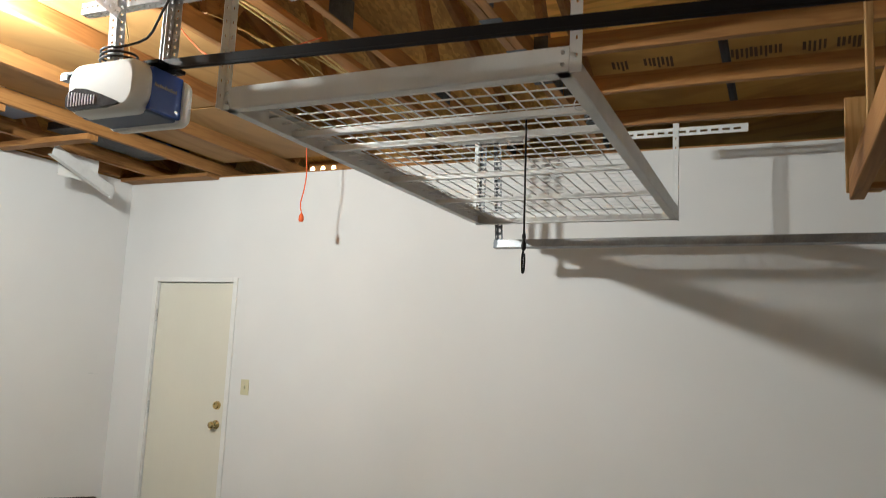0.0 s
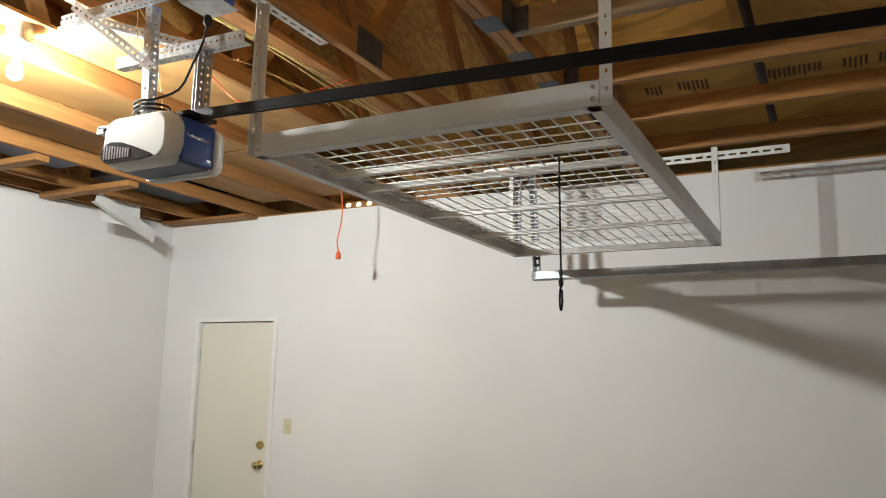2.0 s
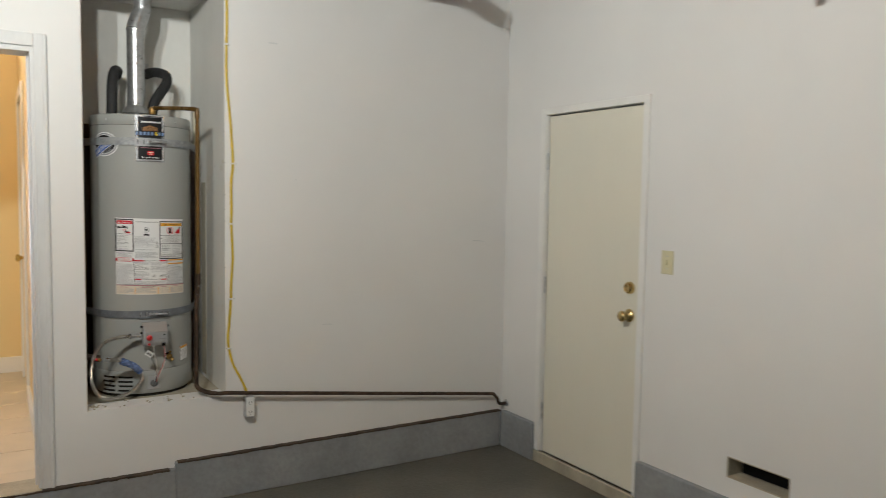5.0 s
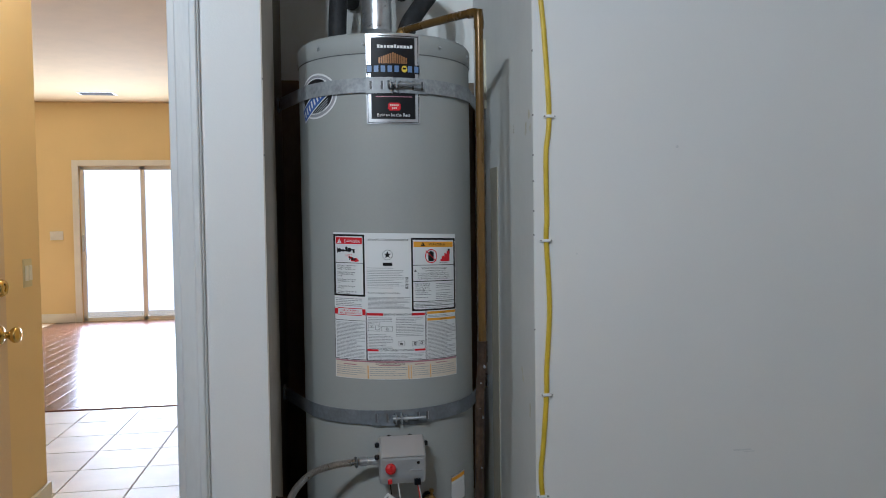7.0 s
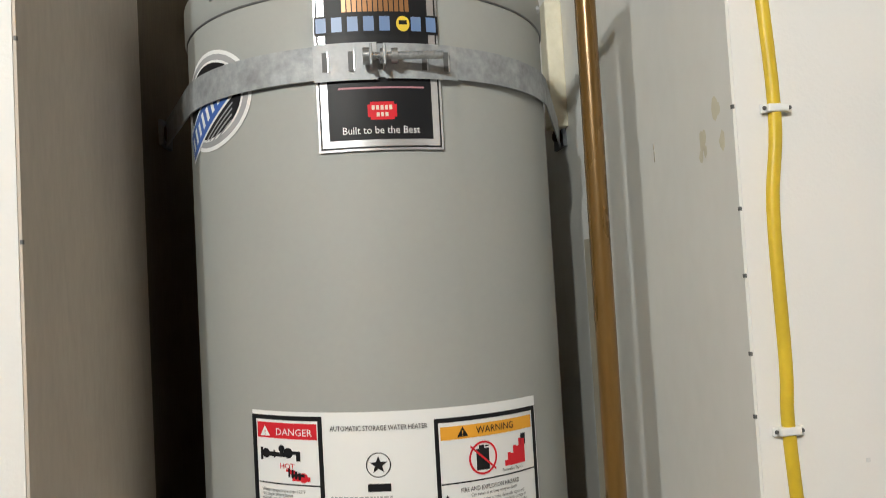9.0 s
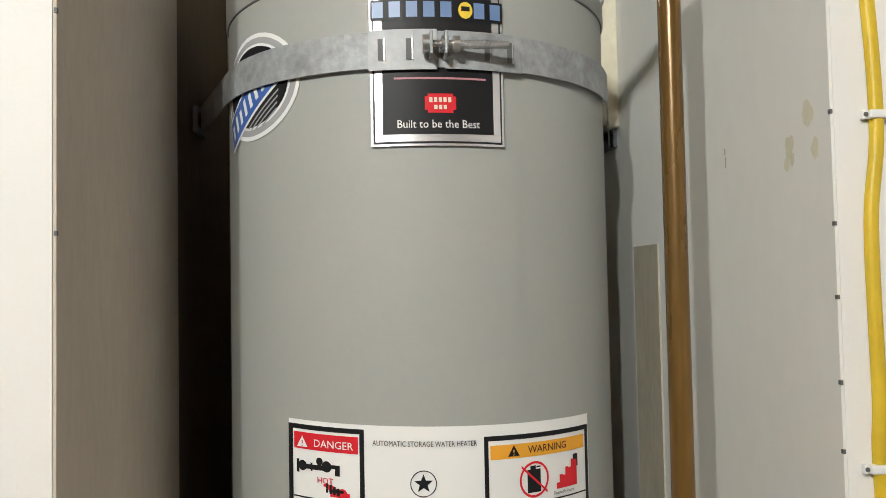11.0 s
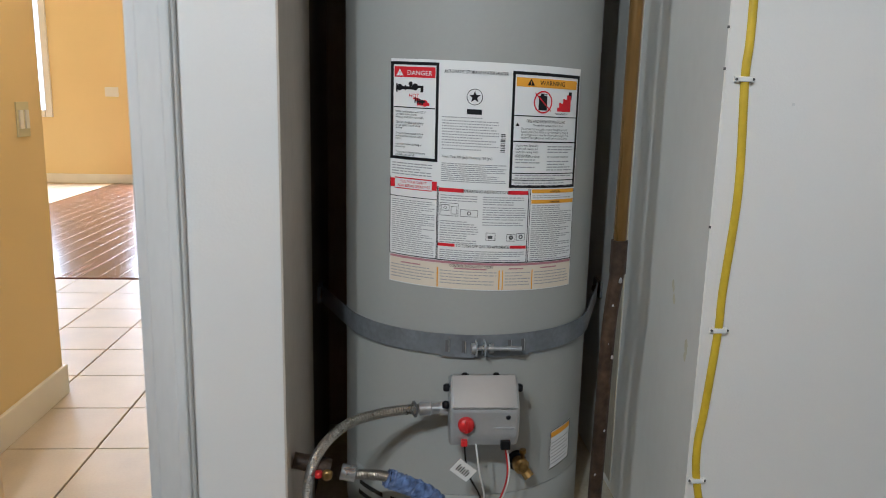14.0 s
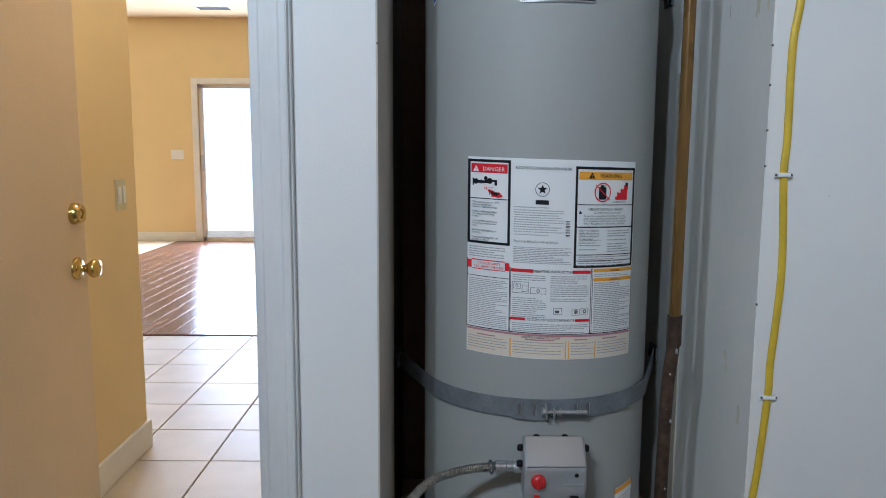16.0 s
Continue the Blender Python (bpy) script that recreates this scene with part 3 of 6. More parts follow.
pane.visible_shadow = False
bm = bmesh.new()
for i in range(20):
    z = 1.10 + i * 0.067
    bm_box(bm, -2.44, -1.29, 14.072, 14.09, z, z + 0.003)
part("blind", bm, M_WHITE, win, "thin white horizontal blind slats")

# doorway trim on the garage side
trim = tagged(new("door_3"), "worn grey-white casing round the house doorway", "door frame", kind="structure")
bm = box(HX1 + 0.002, HX1 + 0.058, YN - 0.014, YN + 0.004, ZH, 2.25, 0.004)
bm_box(bm, HX0 - 0.078, HX0 - 0.012, YN - 0.014, YN + 0.004, ZH, 2.25, 0.004)
bm_box(bm, HX0 - 0.012, HX1 + 0.002, YN - 0.014, YN + 0.004, 2.19, 2.25, 0.004)
bm_box(bm, HX1 + 0.037, HX1 + 0.054, YN - 0.022, YN - 0.012, ZH, 2.246, 0.004)
part("casing", bm, M_GTRIM, trim)
bm = box(HX1 - 0.014, HX1 + 0.014, YN - 0.006, YN + 0.15, ZH, 2.19, 0.003)
bm_box(bm, HX0 - 0.014, HX0 + 0.014, YN - 0.006, YN + 0.15, ZH, 2.19, 0.003)
bm_box(bm, HX0 + 0.014, HX1 - 0.014, YN - 0.006, YN + 0.15, 2.166, 2.19, 0.003)
bm_box(bm, HX1 - 0.024, HX1 - 0.014, YN + 0.05, YN + 0.10, ZH, 2.166, 0.002)
part("jamb", bm, M_GTRIM, trim)
part("sill", box(HX0, HX1, YN - 0.03, YN + 0.15, ZH - 0.02, ZH + 0.004, 0.004), M_BARE, trim, "dusty worn threshold board")

# open house door with brass hardware
HINGE = Matrix.Translation((HX0 + 0.016, YN + 0.15, 0)) @ Matrix.Rotation(radians(-0.5), 4, 'Z')


def knob_set(parent, m, rose=0.033, mat=None):
    """A round door knob on its rose, standing off along local z."""
    part("knob", lathe([(rose, 0), (rose, 0.006), (rose * 0.8, 0.011), (0.012, 0.014), (0.011, 0.03), (0.018, 0.036), (0.026, 0.046), (0.028, 0.055), (0.024, 0.064), (0.012, 0.068)], m, 24), mat or M_BRASS, parent, "round brass knob")


def bolt_set(parent, m, mat=None):
    part("deadbolt", lathe([(0.032, 0), (0.031, 0.012), (0.026, 0.024), (0.024, 0.026), (0.014, 0.026), (0.013, 0.022)], m, 24), mat or M_BRASS, parent, "brass deadbolt cylinder")


hd = thing("house_door", (HX0, YN + 0.15, ZH), "beige painted door standing open into the hall, brass knob", "door")
part("slab", box(0.004, 0.04, 0.0, 0.80, ZH + 0.012, 2.16, 0.003, HINGE), M_HDOOR, hd)
for z, fn in ((1.075, knob_set), (1.235, bolt_set)):
    fn(hd, HINGE @ pose(0.04, 0.735, z, 0, 90, 0))
knob_set(hd, HINGE @ pose(0.004, 0.735, 1.075, 0, -90, 0))
part("latch_plate", box(0.012, 0.032, 0.7995, 0.8015, 1.04, 1.11, 0, HINGE), M_BRASS, hd)
for z in (0.4, 1.15, 1.95):
    part("hinge", tube([HINGE @ Vector((0.045, 0.0, z - 0.045)), HINGE @ Vector((0.045, 0.0, z + 0.045))], 0.006, 8), M_BRASS, hd)

# the white door in the hall's other wall
d2 = thing("hall_door", (2.83, 7.2, ZH), "white painted closed door in the hall wall", "door")
part("slab", box(2.85, 2.885, 6.86, 7.57, ZH + 0.01, 2.17, 0.003), M_TRIM, d2)
knob_set(d2, pose(2.85, 7.5, 1.05, 0, -90, 0))
bm = box(2.812, 2.83, 6.79, 6.85, ZH, 2.24, 0.004)
bm_box(bm, 2.812, 2.83, 7.58, 7.64, ZH, 2.24, 0.004)
bm_box(bm, 2.812, 2.83, 6.85, 7.58, 2.18, 2.24, 0.004)
structure("trim_hall_door", bm, M_TRIM)

# ---- garage side door in the east wall ----
sd = thing("side_door", (XE, 4.355, 0.03), "closed cream painted flush door with brass knob and deadbolt", "door")
part("slab", box(XE + 0.012, XE + 0.052, 3.98, 4.73, 0.0215, 2.022, 0.003), M_DOOR, sd)
knob_set(sd, pose(XE + 0.012, 4.045, 0.945, 0, -90, 0), 0.034, M_KNOB)
bolt_set(sd, pose(XE + 0.012, 4.045, 1.09, 0, -90, 0), M_KNOB)
for z in (0.27, 1.03, 1.76):
    part("hinge", tube([(XE + 0.004, 4.733, z - 0.05), (XE + 0.004, 4.733, z + 0.05)], 0.007, 8), M_GALV, sd)
fr = tagged(new("door_1"), "white wooden casing round the side door", "door frame", kind="structure")
bm = box(XE - 0.014, XE + 0.003, 4.74, 4.785, 0.02, 2.068, 0.004)
bm_box(bm, XE - 0.014, XE + 0.003, 3.93, 3.97, 0.02, 2.068, 0.004)
bm_box(bm, XE - 0.014, XE + 0.003, 3.97, 4.74, 2.03, 2.068, 0.004)
part("casing", bm, M_TRIM, fr)
bm = box(XE + 0.053, XE + 0.07, 4.70, 4.735, 0.02, 2.03)
bm_box(bm, XE + 0.053, XE + 0.07, 3.975, 4.0, 0.02, 2.03)
bm_box(bm, XE + 0.053, XE + 0.07, 4.0, 4.70, 2.0, 2.03)
part("stop", bm, M_TRIM, fr)

sw = thing("light_switch", (XE, 3.789, 1.243), "ivory toggle light switch on white wall", "light switch")
part("plate", box(XE - 0.006, XE, 3.753, 3.825, 1.186, 1.300, 0.002), M_IVORY, sw)
part("toggle", box(XE - 0.018, XE - 0.006, 3.784, 3.794, 1.232, 1.254, 0.002), M_IVORY, sw)
for z in (1.213, 1.273):
    part("screw", lathe([(0.004, 0), (0.003, 0.0015)], pose(XE - 0.006, 3.789, z, 0, -90, 0), 10), M_GALV, sw)

vent = thing("crawl_vent", (XE, 3.246, 0.35), "dark rectangular vent hole in white wall", "vent")
bm = bmesh.new()
for a in ((3.09, 3.096, 0.305, 0.402), (3.396, 3.402, 0.305, 0.402)):
    bm_box(bm, XE + 0.002, XE + 0.10, a[0], a[1], a[2], a[3])
bm_box(bm, XE + 0.002, XE + 0.10, 3.096, 3.396, 0.305, 0.311)
bm_box(bm, XE + 0.002, XE + 0.10, 3.096, 3.396, 0.396, 0.402)
part("sleeve", bm, M_BARE, vent)
bm = bmesh.new()
for i in range(36):
    bm_box(bm, XE + 0.085, XE + 0.087, 3.098 + i * 0.0083, 3.099 + i * 0.0083, 0.311, 0.396)
part("screen", bm, M_BLACK, vent)

# ---- overhead storage rack ----
RX0, RX1, RY0, RY1, RZ = 2.66, 4.89, 0.61, 1.745, 2.335
rack = thing("overhead_storage_rack", ((RX0 + RX1) / 2, (RY0 + RY1) / 2, RZ), "grey steel overhead rack with empty wire deck", "storage rack")
BH = 0.068


def channel(a0, a1, b, flange, along):
    """A folded beam: a tall web and two short lips."""
    bm = bmesh.new()
    lo, hi = sorted((b, b + flange * 0.034))
    t = 0.003
    if along == "y":
        bm_box(bm, b - t, b + t, a0, a1, RZ, RZ + BH, 0.001)
        bm_box(bm, lo, hi, a0, a1, RZ - t, RZ, 0)
        bm_box(bm, lo, hi, a0, a1, RZ + BH, RZ + BH + t, 0)
    else:
        bm_box(bm, a0, a1, b - t, b + t, RZ, RZ + BH, 0.001)
        bm_box(bm, a0, a1, lo, hi, RZ - t, RZ, 0)
        bm_box(bm, a0, a1, lo, hi, RZ + BH, RZ + BH + t, 0)
    return bm


part("beam", channel(RY0, RY1, RX0, 1, "y"), M_RACK, rack)
part("beam", channel(RY0, RY1, RX1, -1, "y"), M_RACK, rack)
part("beam", channel(RX0, RX1, RY0, 1, "x"), M_RACK, rack)
part("beam", channel(RX0, RX1, RY1, -1, "x"), M_RACK, rack)
for x in (3.04, 3.25, 3.79, 4.3):
    bm = box(x - 0.013, x + 0.013, RY0 + 0.004, RY1 - 0.004, RZ + 0.010, RZ + 0.013)
    bm_box(bm, x - 0.013, x - 0.010, RY0 + 0.004, RY1 - 0.004, RZ + 0.013, RZ + 0.03)
    bm_box(bm, x + 0.010, x + 0.013, RY0 + 0.004, RY1 - 0.004, RZ + 0.013, RZ + 0.03)
    part("crossbar", bm, M_RACKW if x > 3.1 else M_RACK, rack)
n = 19
for i in range(1, n):
    y = RY0 + (RY1 - RY0) * i / n
    part("long_wire", tube([(RX0, y, RZ + 0.036), (RX1, y, RZ + 0.036)], 0.0026, 6), M_RACKW, rack)
n = 29
for i in range(1, n):
    x = RX0 + (RX1 - RX0) * i / n
    part("cross_wire", tube([(x, RY0, RZ + 0.042), (x, RY1, RZ + 0.042)], 0.0028, 6), M_RACKW, rack)
for i in range(22):
    part("beam_hole", lathe([(0.0045, 0), (0.002, 0.0004)], pose(RX0 + 0.08 + i * 0.1, RY1 + 0.0032, RZ + 0.035, -90, 0, 0), 10), M_SEAM, rack)
for x, y, sx, sy in ((RX0, RY1, 1, -1), (RX0, RY0, 1, 1), (RX1, RY1, -1, -1), (RX1, RY0, -1, 1)):
    part("post", angle_iron((x - sx * 0.004, y - sy * 0.004, RZ - 0.004), (x - sx * 0.004, y - sy * 0.004, 2.86), (sx, 0, 0) if sx * sy > 0 else (0, sy, 0), 0.030, 0.05, 0.012, 0.006), M_RACK, rack)
    for z in (RZ + 0.018, RZ + 0.05):
        part("bolt", lathe([(0.006, 0), (0.006, 0.004), (0.003, 0.006)], pose(x - sx * 0.007, y + sy * 0.016, z, 0, -90 * sx, 0), 8), M_BRIGHT, rack)
part("ceiling_bracket", angle_iron((2.40, 1.785, 2.876), (3.02, 1.785, 2.876), (0, -1, 0), 0.042, 0.05, 0.03, 0.011), M_GALV, rack)
part("ceiling_bracket", angle_iron((2.655, 0.98, 2.84), (2.655, 0.36, 2.84), (1, 0, 0), 0.04, 0.05, 0.03, 0.011), M_RACKW, rack)
part("ceiling_bracket", angle_iron((4.895, 0.90, 2.832), (4.895, 0.26, 2.832), (1, 0, 0), 0.042, 0.055, 0.036, 0.012), M_RACKW, rack)
part("ceiling_bracket", angle_iron((4.895, 1.45, 2.84), (4.895, 1.95, 2.84), (1, 0, 0), 0.04, 0.05, 0.03, 0.011), M_RACKW, rack)

hk = thing("cord_with_hook", (3.145, 0.88, 1.84), "black cord with carabiner hook hanging from rack", "cord")
part("cord", tube(spline([(3.15, 0.885, RZ + 0.055), (3.147, 0.882, 2.25), (3.146, 0.88, 2.1), (3.145, 0.878, 1.985)]), 0.0034, 8), M_RUBBER, hk)
part("knot", lathe([(0.002, 0), (0.007, 0.008), (0.009, 0.02), (0.004, 0.035), (0.007, 0.05), (0.003, 0.065)], pose(3.145, 0.878, 1.93), 12), M_RUBBER, hk)
hp = [(3.145, 0.878 + 0.0042 * math.sin(a), 1.895 + 0.036 * math.cos(a)) for a in [i * 2 * math.pi / 20 for i in range(19)]]
part("hook", tube(hp, 0.0036, 8), M_BLACK, hk)
part("cord_tail", tube(spline([(3.15, 0.885, RZ + 0.052), (3.12, 0.80, RZ + 0.058), (3.11, 0.70, RZ + 0.05), (3.16, 0.66, RZ + 0.055), (3.22, 0.70, RZ + 0.055)]), 0.0045, 8), M_RUBBER, hk)
ring = thing("key_ring", (3.0, 0.70, RZ), "loose steel ring hanging on the wire deck", "ring")
part("loop", tube([(2.985, 0.66 + 0.02 * math.cos(a), RZ + 0.022 + 0.02 * math.sin(a)) for a in [i * 2 * math.pi / 18 for i in range(19)]], 0.0022, 6), M_BRIGHT, ring)
clump = thing("cord_bundle", (3.25, 0.66, RZ + 0.05), "small tangled black cord bundle lying on rack", "cord")
bp = [(3.28 + 0.05 * math.cos(i * 1.3), 0.67 + 0.045 * math.sin(i * 1.9), RZ + 0.052 + 0.008 * (i % 3)) for i in range(14)]
part("loops", tube(spline(bp, 4), 0.006, 6), M_RUBBER, clump)

# ---- garage door track on the east side ----
TX = 4.95
track = thing("garage_door_track", (TX, 0.6, 2.225), "galvanised garage door track hung from slotted angles", "door track")
path = [(TX, 1.64, 2.223), (TX, -0.386, 2.228)] + [(TX, -0.386 - 0.40 * math.sin(a), 1.828 + 0.40 * math.cos(a)) for a in [i * math.pi / 16 for i in range(1, 9)]] + [(TX, -0.786, 0.0)]
prof = [(-0.028, 0.024), (-0.030, -0.020), (-0.010, -0.027), (0.010, -0.027), (0.030, -0.020), (0.028, 0.012), (0.025, 0.012), (0.026, -0.017), (0.009, -0.023), (-0.009, -0.023), (-0.026, -0.017), (-0.025, 0.024)]
bm = bmesh.new()
rows = []
for i, p in enumerate(path):
    d = (Vector(path[min(i + 1, len(path) - 1)]) - Vector(path[max(i - 1, 0)])).normalized()
    u = d.cross(Vector((1, 0, 0)))
    u = u if u.z > 0 or u.y > 0.5 else -u
    rows.append([bm.verts.new(Vector(p) + Vector((c[0], 0, 0)) + u * c[1]) for c in prof])
for a, b in zip(rows, rows[1:]):
    for k in range(len(prof)):
        q = (k + 1) % len(prof)
        bm.faces.new((a[k], a[q], b[q], b[k]))
bm.faces.new(rows[0])
bm.faces.new(rows[-1])
bmesh.ops.recalc_face_normals(bm, faces=bm.faces)
part("rail", bm, M_TRACK, track)
part("end_stop", box(TX - 0.03, TX + 0.03, 1.625, 1.65, 2.198, 2.248, 0.002), M_STRAP2, track)
part("hanger", angle_iron((TX + 0.017, 1.643, 2.20), (TX + 0.017, 1.68, 2.88), (0, -1, 0), 0.035, 0.04, 0.022, 0.014), M_STRAP2, track)
part("hanger", angle_iron((TX + 0.075, 1.79, 2.36), (TX + 0.075, 1.79, 2.88), (0, -1, 0), 0.035, 0.04, 0.022, 0.014), M_STRAP2, track)
part("hanger_arm", angle_iron((TX + 0.01, 1.49, 2.845), (TX + 0.01, 1.895, 2.845), (1, 0, 0), 0.035, 0.04, 0.022, 0.014), M_STRAP2, track)
part("hanger", angle_iron((TX + 0.03, -0.64, 2.13), (TX + 0.03, -0.64, 2.88), (0, 1, 0), 0.035, 0.04, 0.022, 0.014), M_STRAP2, track)

# ---- roof trusses along x, the girder and the jack chords along y ----


def beam(a, b, w, h, roll=0.0):
    """A squared timber from a to b: w across, h upright."""
    a, b = Vector(a), Vector(b)
    x = (b - a).normalized()
    y = Vector((0, 0, 1)).cross(x)
    y = y.normalized() if y.length > 1e-3 else Vector((0, 1, 0))
    z = x.cross(y)
    m = Matrix((x, y, z)).transposed().to_4x4()
    m.translation = a
    return box(0, (b - a).length, -w / 2, w / 2, -h / 2, h / 2, 0.003, m)


ZB = 2.88


def truss(y, girder=False):
    t = thing("girder_truss" if girder else "roof_truss", (2.3, y, ZB), "doubled brown timber girder truss with steel plates" if girder else "brown softwood roof truss with steel gusset plates", "roof truss", "trusses along the garage")
    plies = (-0.02, 0.021) if girder else (0.0,)
    for dy in plies:
        yy = y + dy
        part("bottom_chord", beam((XW + 0.02, yy, ZB + 0.045), (XE + 0.35, yy, ZB + 0.045), 0.038, 0.089), M_STUD_X, t)
    for s in (-1, 1):
        x0, x1 = 2.3 + s * 3.3, 2.3 + s * 0.0
        top = roof_z(2.3, y) - 0.06
        xk = 2.3 + s * (5.80 - 2.3 - (top + 0.06 - 3.0) / 0.36)
        part("top_chord", beam((x0, y, roof_z(x0, 9) - 0.06), (xk, y, top), 0.038, 0.089), M_STUD_X, t)
        if abs(xk - 2.3) > 0.2:
            part("top_chord", beam((xk, y, top), (2.3, y, top), 0.038, 0.089), M_STUD_X, t)
        for xa, xb in ((4.25, 3.75), (3.25, 3.75), (3.25, 2.75)):
            xa, xb = 2.3 + s * (xa - 2.3), 2.3 + s * (xb - 2.3)
            part("web", beam((xa, y, ZB + 0.06), (xb, y, min(roof_z(xb, y), roof_z(xb, 9)) - 0.07), 0.036, 0.089), M_STUD_X, t)
    for x in ((3.25, 4.25, 5.35, 2.05) if y < 2 else ()):
        part("gusset_plate", box(x - 0.09, x + 0.09, y - plies[-1] - 0.0215, y - plies[-1] - 0.0195, ZB + 0.004, ZB + 0.125), M_PLATE, t)
    return t


truss(1.135, True)
for y in (1.73, 2.36, 2.97, 3.57, 4.19, 4.80):
    truss(y)
for i, x in enumerate((2.05, 2.66, 3.27, 3.87, 4.38, 4.94)):
    j = thing("jack_truss", (x, 0, ZB), "brown timber jack chord between girder and front wall", "roof timber", "jack chords")
    part("bottom_chord", beam((x, YS, ZB + 0.045), (x, 1.095, ZB + 0.045), 0.038, 0.089), M_GREYWOOD if i == 2 else M_STUD_Y, j)
    zz = min(roof_z(x, 1.09), roof_z(x, 9))
    yk = (zz - 3.0) / 0.36 - 1.3
    part("top_chord", beam((x, YS, roof_z(2.3, YS) - 0.06), (x, yk, zz - 0.06), 0.038, 0.089), M_STUD_Y, j)
    part("hanger_plate", box(x - 0.023, x - 0.0205, 1.03, 1.094, ZB - 0.003, ZB + 0.10), M_PLATE, j)
for k in range(6):
    structure("trim_girder_plate", box(2.45 + k * 0.32, 2.56 + k * 0.32, 1.09, 1.18, ZB - 0.003, ZB - 0.0005), M_PLATE)

# loose sheets lying on the bottom chords
for i, (x0, x1, y0, y1) in enumerate(((0.2, 1.6, 1.9, 3.1), (2.64, 4.2, 2.38, 4.17), (1.2, 2.62, 3.12, 4.3), (4.22, 5.4, 2.9, 4.12), (0.0, 1.9, 4.3, 5.0))):
    solid("attic_board", box(x0, x1, y0, y1, ZB + 0.092, ZB + 0.107, 0.002), M_PLY, "loose plywood sheet lying on the truss chords", "board", "attic boards")

solid("lamp_board", box(2.08, 2.76, 2.80, 3.04, ZB + 0.0925, ZB + 0.108, 0.002), M_PLY, "short plywood board on the chords carrying the bulb holders", "board")
ab = thing("abs_pipe", (3.8, 0.34, 3.02), "black plastic drain pipe crossing above the chords", "pipe")
part("run", tube([(1.6, 0.34, 3.02), (5.2, 0.34, 3.03)], 0.021, 14), M_BLACK, ab)
solid("red_tube", tube(spline([(3.5, 0.0, 3.25), (3.9, -0.15, 3.16), (4.2, -0.3, 3.08), (4.3, -0.6, 3.0)]), 0.012, 8), M_PINK, "thin red plastic tube among the rafters", "pipe")

# ---- garage door opener and its hangers ----
OPM = Matrix.Translation((-0.105, -0.055, -0.046))
op = thing("garage_door_opener", (2.555, 2.03, 2.28), "white and blue garage door opener hung from steel angles", "door opener")


def moved(bm):
    bmesh.ops.transform(bm, matrix=OPM, verts=bm.verts)
    return bm


def cased(bm):
    """The casing's parts, drawn a little smaller about its middle."""
    c = Matrix.Translation((2.66, 2.09, 2.425))
    bmesh.ops.transform(bm, matrix=OPM @ c @ Matrix.Scale(0.92, 4) @ c.inverted(), verts=bm.verts)
    return bm


def shell(y0, y1, xf, xb, z0, z1, r):
    """A moulded cover, open behind: an upright section with large rounded corners swept across."""
    pts = []
    for cx, cz, a0 in ((y1 - r, z1 - r, 0), (y0 + r, z1 - r, 90), (y0 + r, z0 + r, 180), (y1 - r, z0 + r, 270)):
        pts += [(cx + r * math.cos(radians(a0 + 15 * k)), cz + r * math.sin(radians(a0 + 15 * k))) for k in range(7)]
    bm = bmesh.new()
    rows = []
    cy, cz = (y0 + y1) / 2, (z0 + z1) / 2
    for d, s in ((None, 1.0), (0.034, 1.0), (0.022, 0.985), (0.012, 0.955), (0.004, 0.905), (0.0, 0.84)):
        x = xb if d is None else xf + d * (1 if xf < xb else -1)
        rows.append([bm.verts.new((x, cy + (a - cy) * s, cz + (b - cz) * s)) for a, b in pts])
    for a, b in zip(rows, rows[1:]):
        for k in range(len(pts)):
            bm.faces.new((a[k], a[(k + 1) % len(pts)], b[(k + 1) % len(pts)], b[k])).smooth = True
    bm.faces.new(rows[-1])
    bm.faces.new(rows[0])
    bmesh.ops.recalc_face_normals(bm, faces=bm.faces)
    return bm


part("white_cover", cased(shell(1.925, 2.265, 2.525, 2.60, 2.322, 2.502, 0.062)), M_OPWHITE, op, "rounded white plastic light cover")
part("end_cover", cased(shell(1.915, 2.265, 2.785, 2.725, 2.318, 2.485, 0.035)), M_OPWHITE, op)
part("top_shell", cased(box(2.57, 2.75, 1.95, 2.25, 2.44, 2.492, 0.02)), M_OPWHITE, op)
part("body", cased(box(2.595, 2.73, 1.945, 2.25, 2.328, 2.46, 0.004)), M_OPGREY, op)
part("front_panel", cased(box(2.585, 2.728, 1.924, 1.944, 2.334, 2.484, 0.004)), M_BLUE, op, "dark blue front panel")
bm = bmesh.new()
for i in range(13):
    bm_box(bm, 2.598 + i * 0.008, 2.6038 + i * 0.008, 1.922, 1.9236, 2.418, 2.418 + (0.009 if i % 3 else 0.013))
bm_box(bm, 2.695, 2.712, 1.922, 1.9236, 2.352, 2.358)
tagged(part("maker_mark", cased(bm), M_FOIL, op, "pale unreadable maker mark"), kind="stuff")
lens = part("lens", cased(prism(2.517, 2.545, ((2.247, 2.348), (2.249, 2.382), (2.236, 2.402), (2.205, 2.410), (2.15, 2.402), (2.08, 2.378), (2.01, 2.350), (1.99, 2.338), (2.06, 2.331), (2.22, 2.331)), 0.003)), M_LENS, op, "ribbed clear light lens")
for i in range(10):
    part("rib", cased(box(2.5145, 2.519, 2.105 + i * 0.0135, 2.1105 + i * 0.0135, 2.345, 2.376 + 0.0025 * i, 0.001)), M_BRIGHT, lens)
part("chassis", moved(box(2.60, 2.72, 1.93, 2.36, 2.492, 2.505, 0.002)), M_BLACK, op)
part("chassis_tab", moved(box(2.60, 2.63, 2.33, 2.362, 2.478, 2.50, 0.002)), M_GALV, op)
